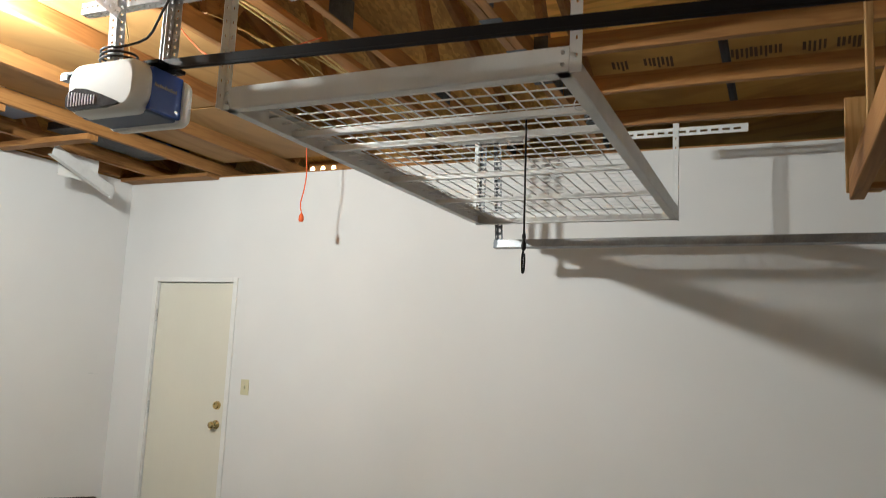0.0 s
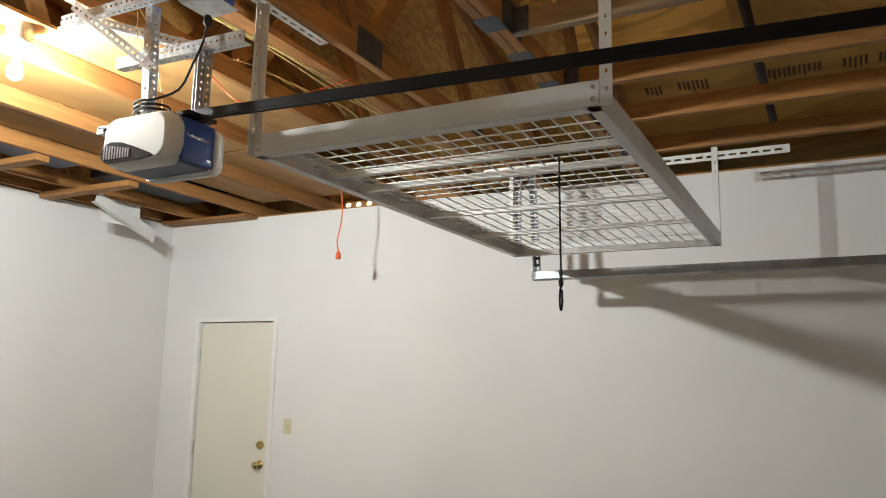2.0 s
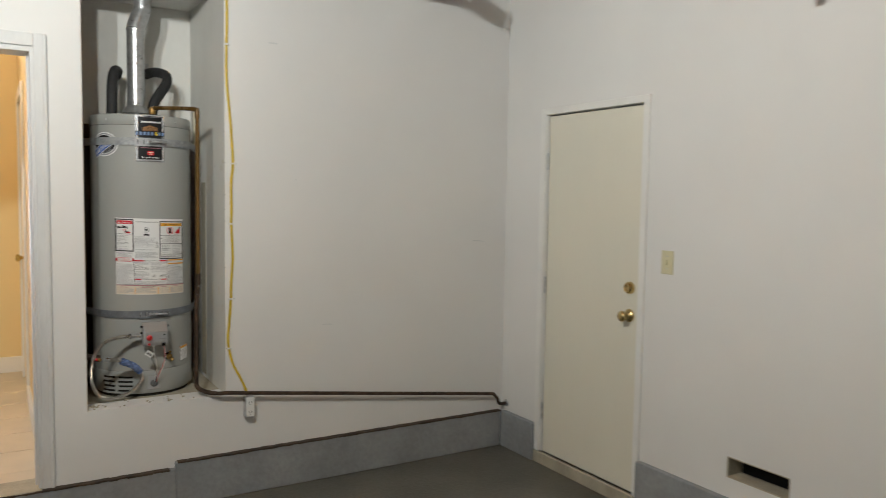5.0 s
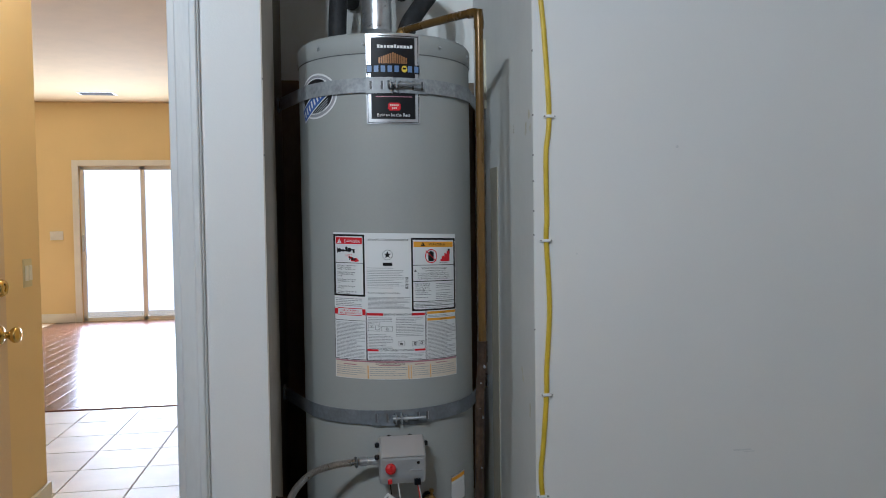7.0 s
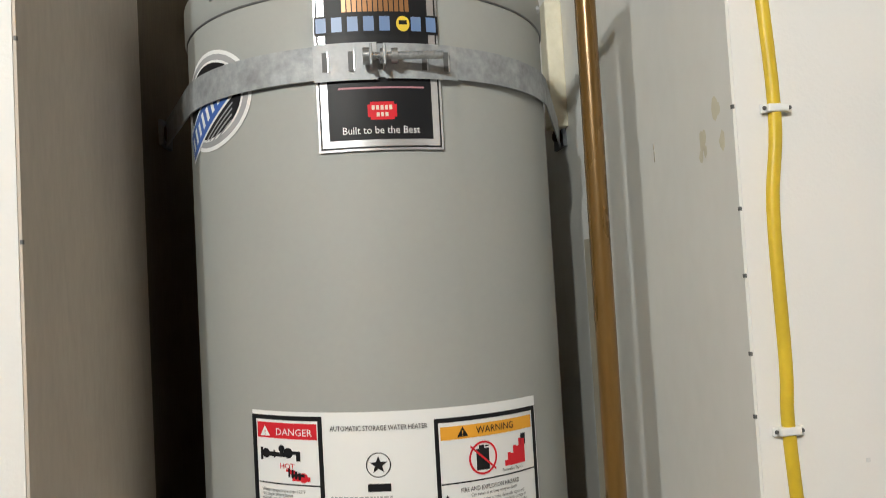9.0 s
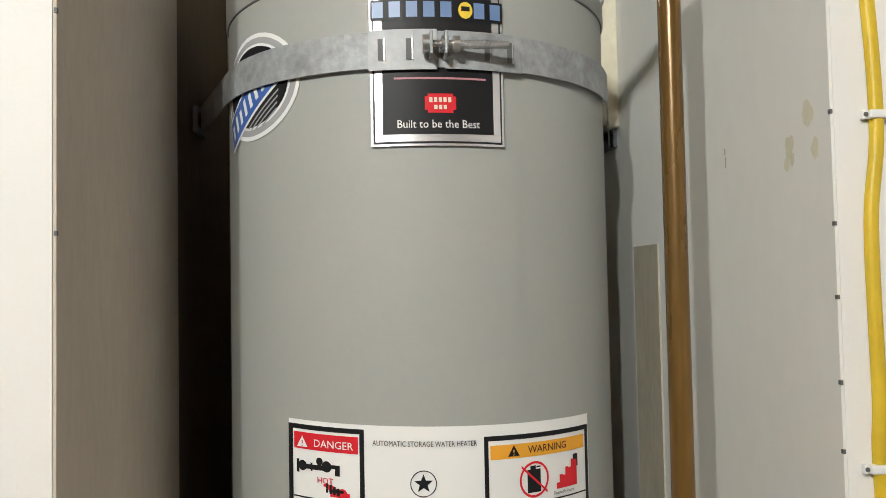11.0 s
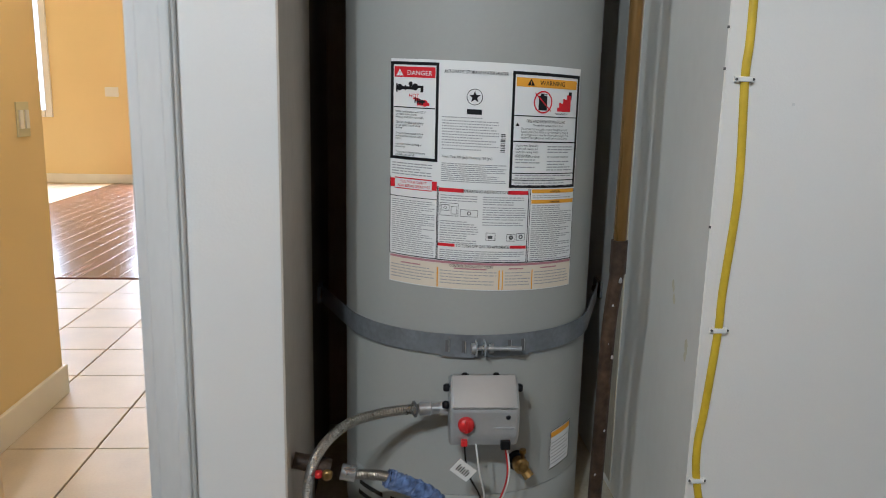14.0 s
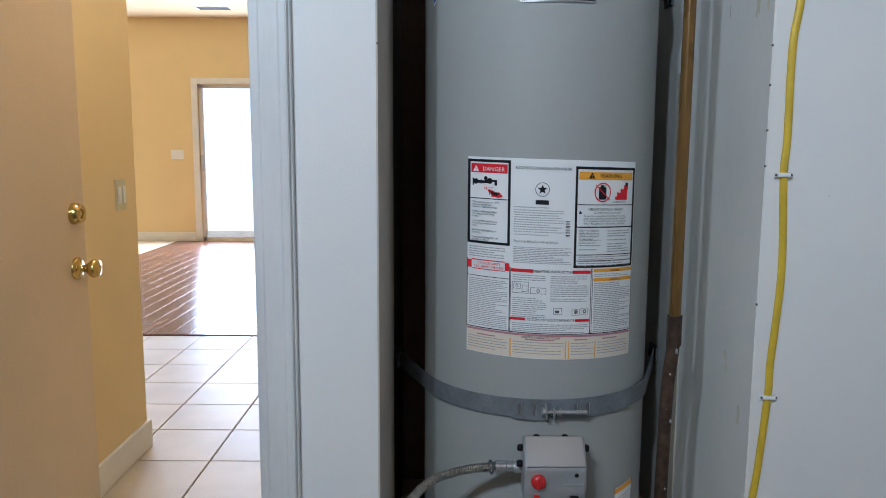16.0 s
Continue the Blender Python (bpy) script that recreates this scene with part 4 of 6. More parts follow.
part("rail", beam((2.555, 2.06, 2.468), (2.555, YS + 0.02, 2.368), 0.03, 0.030), M_BLACK, op, "long black steel rail")
part("rail_lip", beam((2.54, 1.95, 2.445), (2.54, YS + 0.04, 2.346), 0.008, 0.010), M_BLACK, op)
part("hanger", moved(angle_iron((2.56, 2.07, 2.49), (2.56, 2.09, 2.875), (0, 1, 0), 0.032, 0.025, 0.009, 0.009)), M_GALV, op)
part("hanger", moved(angle_iron((2.70, 1.985, 2.49), (2.70, 1.985, 2.76), (0, -1, 0), 0.032, 0.025, 0.009, 0.009)), M_GALV, op)
part("hanger", moved(angle_iron((2.73, 2.03, 2.49), (2.73, 2.03, 2.76), (-1, 0, 0), 0.032, 0.025, 0.009, 0.009)), M_GALV, op)
part("hanger_bar", moved(angle_iron((2.68, 1.80, 2.745), (2.68, 2.40, 2.755), (1, 0, 0), 0.038, 0.025, 0.009, 0.009)), M_BRIGHT, op)
part("hanger_bar", moved(angle_iron((2.52, 2.0, 2.868), (2.52, 2.50, 2.872), (1, 0, 0), 0.03, 0.025, 0.009, 0.009)), M_GALV, op)
part("brace", moved(angle_iron((2.50, 2.42, 2.90), (2.54, 2.06, 2.63), (0, 0, 1), 0.032, 0.03, 0.018, 0.008)), M_GALV, op)
part("brace", moved(angle_iron((2.60, 2.40, 2.88), (2.72, 2.02, 2.76), (0, 0, 1), 0.03, 0.025, 0.009, 0.009)), M_GALV, op)
coil = [(2.60 + 0.05 * math.cos(i * 0.5), 2.10 + 0.06 * math.sin(i * 0.5), 2.505 + 0.0012 * i) for i in range(34)]
part("power_cord", moved(tube(spline(coil + [(2.64, 2.03, 2.60), (2.65, 1.99, 2.68), (2.66, 1.96, 2.76), (2.665, 1.95, 2.845)], 3), 0.0042, 7)), M_RUBBER, op, "coiled black power cord")
part("plug", moved(lathe([(0.009, 0), (0.014, 0.008), (0.014, 0.028), (0.007, 0.04)], pose(2.665, 1.95, 2.853, 180), 12)), M_RUBBER, op)
jb = thing("ceiling_outlet", (2.67, 1.94, 2.86), "blue outlet box with steel cover on truss", "outlet")
part("box", box(2.53, 2.64, 1.86, 1.98, 2.862, 2.96, 0.004), M_BLUE, jb)
part("cover", box(2.52, 2.65, 1.85, 1.99, 2.855, 2.861, 0.002), M_GALV, jb)
for pts in ([(2.53, 2.2, 2.87), (2.53, 2.19, 2.78), (2.55, 2.17, 2.72), (2.54, 2.16, 2.66)], [(2.5, 2.16, 2.87), (2.55, 2.13, 2.76), (2.56, 2.1, 2.62), (2.58, 2.1, 2.55), (2.6, 2.12, 2.52)]):
    solid("bell_wire", tube(spline(pts), 0.002, 6), M_ROMEX, "thin loose pale bell wire by the opener", "wire", "bell wires")

# ---- the lit bulb on its fixture ----
lamp = thing("ceiling_bulb", (BULB[0], BULB[1], ZB), "bare lit bulb in white ceramic holder under boards", "lamp")
part("holder", lathe([(0.058, 0), (0.056, -0.012), (0.03, -0.03), (0.022, -0.05)][::-1], pose(BULB[0], BULB[1], ZB - 0.005 + 0.02), 24), M_WHITE, lamp)
part("junction_box", lathe([(0.05, ZB + 0.012), (0.05, ZB + 0.0915)], pose(BULB[0], BULB[1], 0), 8), M_GALV, lamp)
bulb = part("bulb", lathe([(0.012, 0.055), (0.016, 0.045), (0.028, 0.02), (0.03, 0.0), (0.024, -0.018), (0.010, -0.028)][::-1], pose(*BULB), 20), M_BULB, lamp)
bulb.visible_shadow = False

copy_thing(lamp, Matrix.Translation((BULB_2[0], BULB_2[1], ZB)))

# cables along the timbers
for k, dy in enumerate((0.0, 0.018, 0.04)):
    pts = [(1.0 + 0.35 * i, 1.985 + dy + 0.008 * math.sin(i * 1.7 + k), ZB + 0.012 + 0.006 * math.sin(i * 2.1 + k)) for i in range(13)]
    solid("house_cable", tube(spline(pts, 4), 0.004, 6), M_ROMEX, "pale yellow electrical cable stapled along the timber", "cable", "ceiling cables")
solid("cable_board", beam((XW + 0.1, 2.0, ZB + 0.055), (XE, 2.0, ZB + 0.055), 0.09, 0.03), M_STUD_X, "flat timber runner carrying cables between trusses", "board")
solid("orange_bell_wire", tube(spline([(2.78, 2.25, 2.9), (2.9, 2.15, 2.72), (2.95, 2.05, 2.66), (3.2, 1.95, 2.78), (3.4, 1.9, 2.9)]), 0.0025, 6), M_ORANGE, "thin orange wire sagging by the opener", "wire")
random.seed(21)
for i in range(5):
    x = 3.0 + 0.13 * i
    solid("fibre_scrap", tube(spline([(x, 2.2 - 0.02 * i, ZB + 0.004), (x + 0.1, 2.19 - 0.015 * i, ZB + 0.016), (x + 0.22, 2.16 - 0.01 * i, ZB + 0.006), (x + 0.33, 2.15, ZB - 0.006 + 0.003 * (i % 3))], 4), 0.002 + 0.001 * (i % 3), 5), M_ROMEX, "torn pale yellow insulation shred on timber", "insulation", "insulation shreds")

# orange cord with plug
oc = thing("extension_cord", (4.945, 3.035, 2.88), "orange extension cord end dangling from ceiling", "cord")
part("cord", tube(spline([(4.93, 3.02, 2.96), (4.945, 3.03, 2.86), (4.95, 3.02, 2.74), (4.95, 3.03, 2.62), (4.94, 3.045, 2.52), (4.945, 3.035, 2.45)]), 0.0042, 8), M_ORANGE, oc)
part("plug", lathe([(0.012, 0), (0.017, 0.006), (0.017, 0.034), (0.008, 0.055)], pose(4.945, 3.035, 2.395), 14), M_ORANGE, oc)
structure("eave_block", box(5.712, 5.73, 2.42, 3.54, ZW + 0.013, 3.015), M_STUD_Y)
for y in (3.502, 3.405, 3.306):
    structure("vent_hole", lathe([(0.021, 0), (0.021, 0.003)], pose(5.7115, y, 2.962, 0, -90, 0), 18), M_HOLE)

# short blocks under the chords by the north wall, and a loose duct piece
for i, (x, y0, y1) in enumerate(((3.56, 4.19, 5.11), (4.22, 4.20, 5.11))):
    solid("ceiling_block", box(x - 0.045, x + 0.045, y0, y1, ZB - 0.042, ZB - 0.002, 0.004), M_STUD_Y, "short flat timber block spanning wall and truss", "timber block", "ceiling blocks")
solid("ceiling_block", box(5.30, 5.44, 4.2, 5.12, ZB - 0.03, ZB - 0.002, 0.004), M_STUD_Y, "wide timber block in the garage corner", "timber block", "ceiling blocks")
solid("ledger_board", box(XW + 0.05, 5.28, YN - 0.045, YN - 0.002, ZB, ZB + 0.12, 0.003), M_STUD_X, "long timber ledger along the wall top", "board")
dk = thing("duct_scrap", (4.6, 4.75, 2.75), "bent white sheet metal duct piece hanging at corner", "sheet metal")
part("leg", beam((4.30, 4.66, 2.835), (4.91, 4.76, 2.668), 0.006, 0.085), M_DUCT, dk)
part("fold", beam((4.30, 4.685, 2.800), (4.91, 4.785, 2.632), 0.05, 0.006), M_DUCT, dk)
part("end_lip", beam((4.895, 4.76, 2.66), (4.925, 4.765, 2.652), 0.012, 0.095), M_DUCT, dk)
part("flange", box(4.46, 4.80, 4.80, 4.805, 2.70, 2.877, 0.001), M_DUCT, dk)
bin_ = thing("stored_carton", (3.75, 4.72, 2.99), "flat dark and blue printed carton stored in rafters", "box")
part("body", box(3.3, 4.05, 4.25, 4.75, ZB + 0.094, ZB + 0.16, 0.004), M_OPGREY, bin_)
part("print", box(3.32, 3.62, 4.245, 4.2495, ZB + 0.10, ZB + 0.155), M_WHITE, bin_)
bin2 = thing("stored_carton", (4.7, 4.7, 2.99), "flat dark carton with blue tape stored in rafters", "box")
part("body", box(4.3, 5.2, 4.3, 4.75, ZB + 0.094, ZB + 0.15, 0.004), M_PLATE, bin2)
for x in (4.45, 4.75, 4.95):
    part("tape", box(x, x + 0.05, 4.295, 4.2995, ZB + 0.10, ZB + 0.145), M_BLUE, bin2)

# ---- hanging timber shelf ----
sh = thing("hanging_shelf", (2.6, -0.5, 2.08), "homemade timber shelf with plywood bottom hung from rafters", "shelf")
part("side_rail", box(1.88, 3.20, -0.105, -0.067, 2.075, 2.165, 0.004), M_STUD_X, sh)
part("end_rail", box(3.16, 3.20, -0.86, -0.107, 2.10, 2.165, 0.003), M_STUD_Y, sh)
part("bottom", box(1.88, 3.155, -0.86, -0.107, 2.115, 2.130, 0.002), M_PLY, sh, "plywood shelf bottom")
part("corner_board", box(3.205, 3.225, -0.15, -0.06, 2.10, 2.38, 0.003), M_STUD_Z, sh)
part("post", box(3.06, 3.10, -0.125, -0.105, 2.17, 2.88, 0.003), M_STUD_Z, sh)
part("post", box(1.985, 2.03, -0.155, -0.107, 2.09, 2.88, 0.003), M_STUD_Z, sh)
part("post", box(1.92, 1.965, -0.067, -0.03, 2.15, 2.88, 0.003), M_STUD_Z, sh)

# ---- heater niche ----
HC, HR, HB, HT = Vector((3.330, 5.533, 0)), 0.2475, 0.505, 1.935
TURN = 0.036                       # the labels sit a little round from the front


def on_tank(u, z, off=0.0):
    """A point on the tank: u metres round from the front, z high, off proud of it."""
    a = u / HR + TURN
    return Vector((HC.x + (HR + off) * math.sin(a), HC.y - (HR + off) * math.cos(a), z))


def patch(u0, u1, z0, z1, off, bm=None, slope=0.0):
    """A thin curved sheet on the tank."""
    bm = bm or bmesh.new()
    n = max(1, int(abs(u1 - u0) / 0.012))
    us = [u0 + (u1 - u0) * i / n for i in range(n + 1)]
    g = [[bm.verts.new(on_tank(u, z + slope * u, off)) for z in (z0, z1)] for u in us]
    for a, b in zip(g, g[1:]):
        bm.faces.new((a[0], b[0], b[1], a[1])).smooth = True
    return bm


def words(text, u, z, size, off, slope=0.0, squeeze=1.0, align='CENTER', leading=1.0):
    """Lettering wrapped round the tank."""
    cu = bpy.data.curves.new("lettering", 'FONT')
    cu.body, cu.size, cu.align_x, cu.resolution_u, cu.space_line = text, size, align, 2, leading
    ob = bpy.data.objects.new("lettering", cu)
    scene.collection.objects.link(ob)
    me = bpy.data.meshes.new_from_object(ob.evaluated_get(bpy.context.evaluated_depsgraph_get()))
    bpy.data.objects.remove(ob)
    bm = bmesh.new()
    bm.from_mesh(me)
    bpy.data.meshes.remove(me)
    for v in bm.verts:
        uu = u + v.co.x * squeeze
        v.co = on_tank(uu, z + v.co.y + slope * uu, off)
    return bm


heater = thing("water_heater", (HC.x, HC.y, HB), "tall grey gas water heater strapped in a niche", "water heater")
TR = Matrix.Translation((HC.x, HC.y, 0))
part("jacket", lathe([(HR, 0.628), (HR, 0.90), (HR, 1.2), (HR, 1.6), (HR, 1.880)], TR, 96), M_TANK, heater)
part("lower_jacket", lathe([(HR - 0.012, HB), (HR + 0.0004, HB + 0.012), (HR + 0.0004, 0.622), (HR - 0.002, 0.626)], TR, 96), M_TANK, heater)
part("seam", lathe([(HR - 0.003, 0.620), (HR - 0.003, 0.630)], TR, 96), M_SEAM, heater)
part("jacket_seam", patch(0.0835, 0.0865, 1.425, 1.775, 0.0009), M_TANK, heater)
part("top_cap", lathe([(HR - 0.003, 1.876), (HR + 0.003, 1.884), (HR + 0.003, 1.925), (HR - 0.004, HT), (0.1, HT + 0.004)], TR, 96), M_TANK, heater)
part("top_seam", lathe([(HR + 0.0012, 1.8795), (HR + 0.0012, 1.8835)], TR, 96), M_SEAM, heater)
for a in (-0.22, -0.08, 0.13, 0.27):
    p = on_tank(a, 1.905, 0.003)
    part("cap_screw", lathe([(0.005, 0), (0.005, 0.002), (0.002, 0.004)], Matrix.Translation(p) @ Matrix.Rotation(a / HR, 4, 'Z') @ Matrix.Rotation(radians(90), 4, 'X'), 10), M_BRIGHT, heater)
part("foot_ring", lathe([(HR - 0.03, NZ0), (HR - 0.02, NZ0), (HR - 0.02, HB)], TR, 64), M_RUBBER, heater)

# straps with their tightening bolts


def strap_leaves(p, r, side):
    """The angle round the tank at which a strap from a wall bolt meets it."""
    d = Vector((p.x - HC.x, p.y - HC.y))
    return side * (math.pi / 2 + math.asin(d.y / d.length) - math.acos(r / d.length))


def ribbon(run, half, thick):
    """An upright steel band along points."""
    bm = bmesh.new()
    rows = []
    for i, p in enumerate(run):
        d = run[min(i + 1, len(run) - 1)] - run[max(i - 1, 0)]
        q = Vector((d.y, -d.x, 0)).normalized() * thick
        rows.append([bm.verts.new(p + o + Vector((0, 0, h))) for o, h in ((q, -half), (q, half), (-q, half), (-q, -half))])
    for a, b in zip(rows, rows[1:]):
        for k in range(4):
            bm.faces.new((a[k], b[k], b[(k + 1) % 4], a[(k + 1) % 4]))
    bm.faces.new(rows[0])
    bm.faces.new(rows[-1])
    bmesh.ops.recalc_face_normals(bm, faces=bm.faces)
    return bm


for z, off, bu in ((1.797, 0.0045, -0.012), (0.921, 0.0045, -0.012)):
    st = thing("heater_strap", (HC.x, HC.y, z), "galvanised earthquake strap bolted round the heater", "strap", "heater straps")
    rs = HR + off + 0.001
    lags = (Vector((NX0 + 0.004, 5.646, z)), Vector((NX1 - 0.004, 5.735, z - 0.008)))
    a0, a1 = [strap_leaves(p, rs, sd) for p, sd in zip(lags, (-1, 1))]
    run = [lags[0]] + [Vector((HC.x + rs * math.sin(a), HC.y - rs * math.cos(a), z)) for a in [a0 + (a1 - a0) * i / 44 for i in range(45)]] + [lags[1]]
    bm = ribbon(run, 0.019, 0.001)
    # both straps are one steel; the lower one's weaker light is in its colour
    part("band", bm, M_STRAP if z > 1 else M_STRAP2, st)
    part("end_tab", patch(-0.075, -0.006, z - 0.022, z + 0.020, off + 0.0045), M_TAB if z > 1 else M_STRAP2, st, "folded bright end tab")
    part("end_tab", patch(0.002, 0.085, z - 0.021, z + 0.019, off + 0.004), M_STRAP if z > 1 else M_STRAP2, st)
    for u in (-0.062, -0.034, 0.045, 0.07):
        part("slot", patch(u - 0.0028, u + 0.0028, z - 0.012, z + 0.010, off + 0.0062), M_SEAM, st)
        part("slot_lip", patch(u + 0.0028, u + 0.0042, z - 0.012, z + 0.010, off + 0.0065), M_BRIGHT, st)
    yb = on_tank(0, 0, off + 0.018).y
    part("bolt", tube([(HC.x - 0.012, yb, z), (HC.x + 0.075, yb, z)], 0.0042, 8, True, 0.0), M_BRIGHT, st)
    th = [(HC.x + 0.018 + 0.0022 * i, yb, z) for i in range(26)]
    part("thread", tube(th, 0.0040, 10, True, 0.0004), M_BRIGHT, st)
    for x in (-0.013, 0.006, 0.018):
        part("nut", tube([(HC.x + x, yb, z), (HC.x + x + 0.007, yb, z)], 0.0085 if x > 0 else 0.0095, 6), M_BRIGHT, st)
    part("lug", box(HC.x - 0.006, HC.x - 0.003, yb - 0.009, yb + 0.016, z - 0.012, z + 0.012, 0.001), M_STRAP, st)
    part("lug", box(HC.x + 0.009, HC.x + 0.012, yb - 0.009, yb + 0.016, z - 0.012, z + 0.012, 0.001), M_STRAP, st)
    for s in (-1, 1):
        p = lags[0] if s < 0 else lags[1]
        part("lag_bolt", lathe([(0.013, 0), (0.013, 0.004), (0.009, 0.005), (0.008, 0.014), (0.004, 0.016)], Matrix.Translation(p + Vector((-s * 0.001, -0.012, 0))) @ Matrix.Rotation(radians(-90 * s), 4, 'Y'), 8), M_RUST, st)
        part("foot", box(p.x - 0.0035, p.x + 0.0035, p.y - 0.03, p.y + 0.03, p.z - 0.019, p.z + 0.019, 0.001), M_STRAP2, st)

# ---- printed labels on the tank ----
LU, LW, LT, LBOT, SL = 0.002, 0.3636, 1.409, 1.020, -0.028
LH = LT - LBOT


def lu(f):
    return LU + HR * math.asin((f - 0.5) * 2 * math.sin(LW / 2 / HR))


def lz(f):
    return LT - f * LH


def print_at(bm, f0, f1, g0, g1, off):
    return patch(lu(f0), lu(f1), lz(g1), lz(g0), off, bm, SL)


sheet = part("instruction_label", patch(LU - LW / 2, LU + LW / 2, LBOT, LT, 0.0007, None, SL), M_PAPER, heater, "white safety label with red and orange headings")
for f0, f1, g0, g1, w in ((0.0, 0.235, 0.012, 0.435, 0.014), (0.602, 0.995, 0.03, 0.532, 0.014)):
    h = w * LW / LH
    bm = bmesh.new()
    print_at(bm, f0, f0 + w, g0, g1, 0.0013)
    print_at(bm, f1 - w, f1, g0, g1, 0.0013)
    print_at(bm, f0 + w, f1 - w, g0, g0 + h, 0.0013)
    print_at(bm, f0 + w, f1 - w, g1 - h, g1, 0.0013)
    part("black_frame", bm, M_INK, sheet)
bm = bmesh.new()
print_at(bm, 0.018, 0.217, 0.033, 0.078, 0.0013)
for f0, f1, g0, g1 in ((0.0, 0.025, 0.522, 0.562), (0.21, 0.235, 0.522, 0.562), (0.025, 0.21, 0.516, 0.521), (0.025, 0.21, 0.563, 0.567), (0.245, 0.37, 0.545, 0.562), (0.60, 0.71, 0.545, 0.562), (0.245, 0.33, 0.792, 0.806), (0.62, 0.71, 0.792, 0.806)):
    part("red_bar", print_at(bmesh.new(), f0, f1, g0, g1, 0.0013), M_REDINK, sheet)
part("red_header", bm, M_REDINK, sheet)
for f0, f1, g0, g1 in ((0.622, 0.975, 0.055, 0.093), (0.73, 0.992, 0.538, 0.555), (0.73, 0.992, 0.585, 0.602), (0.243, 0.250, 0.905, 0.995), (0.565, 0.572, 0.905, 0.995), (0.585, 0.590, 0.905, 0.995), (0.75, 0.756, 0.905, 0.995)):
    part("orange_bar", print_at(bmesh.new(), f0, f1, g0, g1, 0.0013), M_ORINK, sheet)
bm = bmesh.new()
print_at(bm, 0.004, 0.996, 0.885, 0.997, 0.0010)
part("cream_band", bm, M_CREAM, sheet)
bm = bmesh.new()
print_at(bm, 0.004, 0.996, 0.873, 0.884, 0.0013)
for f0, f1, g in ((0.06, 0.16, 0.9), (0.33, 0.5, 0.9), (0.62, 0.7, 0.895), (0.8, 0.9, 0.895)):
    print_at(bm, f0, f1, g, g + 0.006, 0.0015)
part("maroon_print", bm, M_MAROON, sheet)
bm = bmesh.new()
for f0, f1, g0, g1 in ((0.016, 0.22, 0.205, 0.209), (0.617, 0.98, 0.215, 0.219), (0.617, 0.98, 0.325, 0.331), (0.617, 0.98, 0.465, 0.469), (0.617, 0.98, 0.495, 0.499),
                       (0.0, 0.003, 0.515, 0.87), (0.236, 0.240, 0.54, 0.87), (0.242, 0.245, 0.54, 0.87), (0.712, 0.716, 0.535, 0.87), (0.722, 0.725, 0.535, 0.87), (0.0, 0.236, 0.866, 0.87), (0.24, 0.995, 0.867, 0.871), (0.994, 0.997, 0.535, 0.87), (0.0, 0.235, 0.60, 0.603), (0.375, 0.45, 0.20, 0.222)):
    print_at(bm, f0, f1, g0, g1, 0.0013)
for i in range(11):
    print_at(bm, 0.55, 0.575, 0.30 + i * 0.0075, 0.304 + i * 0.0075 - (i % 3) * 0.001, 0.0013)
tagged(part("rule_print", bm, M_INK, sheet), kind="stuff")
random.seed(5)
bm = bmesh.new()


def lines(f0, f1, g0, g1, step, th, gap=0.0, longest=0.04):
    g = g0
    while g < g1:
        f = f0
        e = f1 - (f1 - f0) * random.choice((0, 0, 0.05, 0.12, 0.3))
        while f < e - 0.004:
            w = random.uniform(0.3 * longest, longest)
            print_at(bm, f, min(f + w, e), g, g + th * 0.8, 0.0013)
            f += w + 0.004
        g += step + (gap if random.random() < 0.2 else 0)


lines(0.255, 0.54, 0.235, 0.385, 0.0118, 0.0058, 0.003, 0.016)
lines(0.255, 0.585, 0.435, 0.515, 0.0085, 0.0048)
lines(0.632, 0.785, 0.405, 0.455, 0.0125, 0.006, 0.008)
lines(0.81, 0.965, 0.345, 0.455, 0.0125, 0.006, 0.008)
lines(0.632, 0.965, 0.475, 0.52, 0.011, 0.0055)
lines(0.01, 0.21, 0.45, 0.505, 0.012, 0.006)
lines(0.012, 0.225, 0.615, 0.86, 0.0095, 0.0048)
lines(0.255, 0.44, 0.575, 0.60, 0.011, 0.005)
lines(0.47, 0.70, 0.575, 0.70, 0.0105, 0.005, 0.004)
lines(0.255, 0.45, 0.69, 0.785, 0.0105, 0.005)
lines(0.255, 0.70, 0.82, 0.862, 0.0095, 0.005)
lines(0.735, 0.985, 0.565, 0.58, 0.009, 0.004)
lines(0.735, 0.985, 0.61, 0.86, 0.0095, 0.005)
for f0, f1 in ((0.01, 0.23), (0.26, 0.555), (0.60, 0.74), (0.765, 0.98)):
    lines(f0, f1, 0.915, 0.985, 0.014, 0.005)
tagged(part("fine_print", bm, M_GREYINK, sheet, "rows of unreadable fine print"), kind="stuff")
def disc(f, g, r0, r1, a0=0, a1=360, off=0.0015, n=28, bm=None):
    bm = bm or bmesh.new()
    pr = None
    for i in range(n + 1):
        a = radians(a0 + (a1 - a0) * i / n)
        q = [bm.verts.new(on_tank(lu(f) + r * math.cos(a), lz(g) + r * math.sin(a) + SL * lu(f), off)) for r in (r0, r1)]
        if pr:
            bm.faces.new((pr[0], q[0], q[1], pr[1]))
        pr = q
    return bm


def outline(bm, f0, f1, g0, g1, w=0.0022):
    for a in ((f0, f1, g0, g0 + w), (f0, f1, g1 - w, g1), (f0, f0 + w, g0, g1), (f1 - w, f1, g0, g1)):
        print_at(bm, *a, 0.0014)


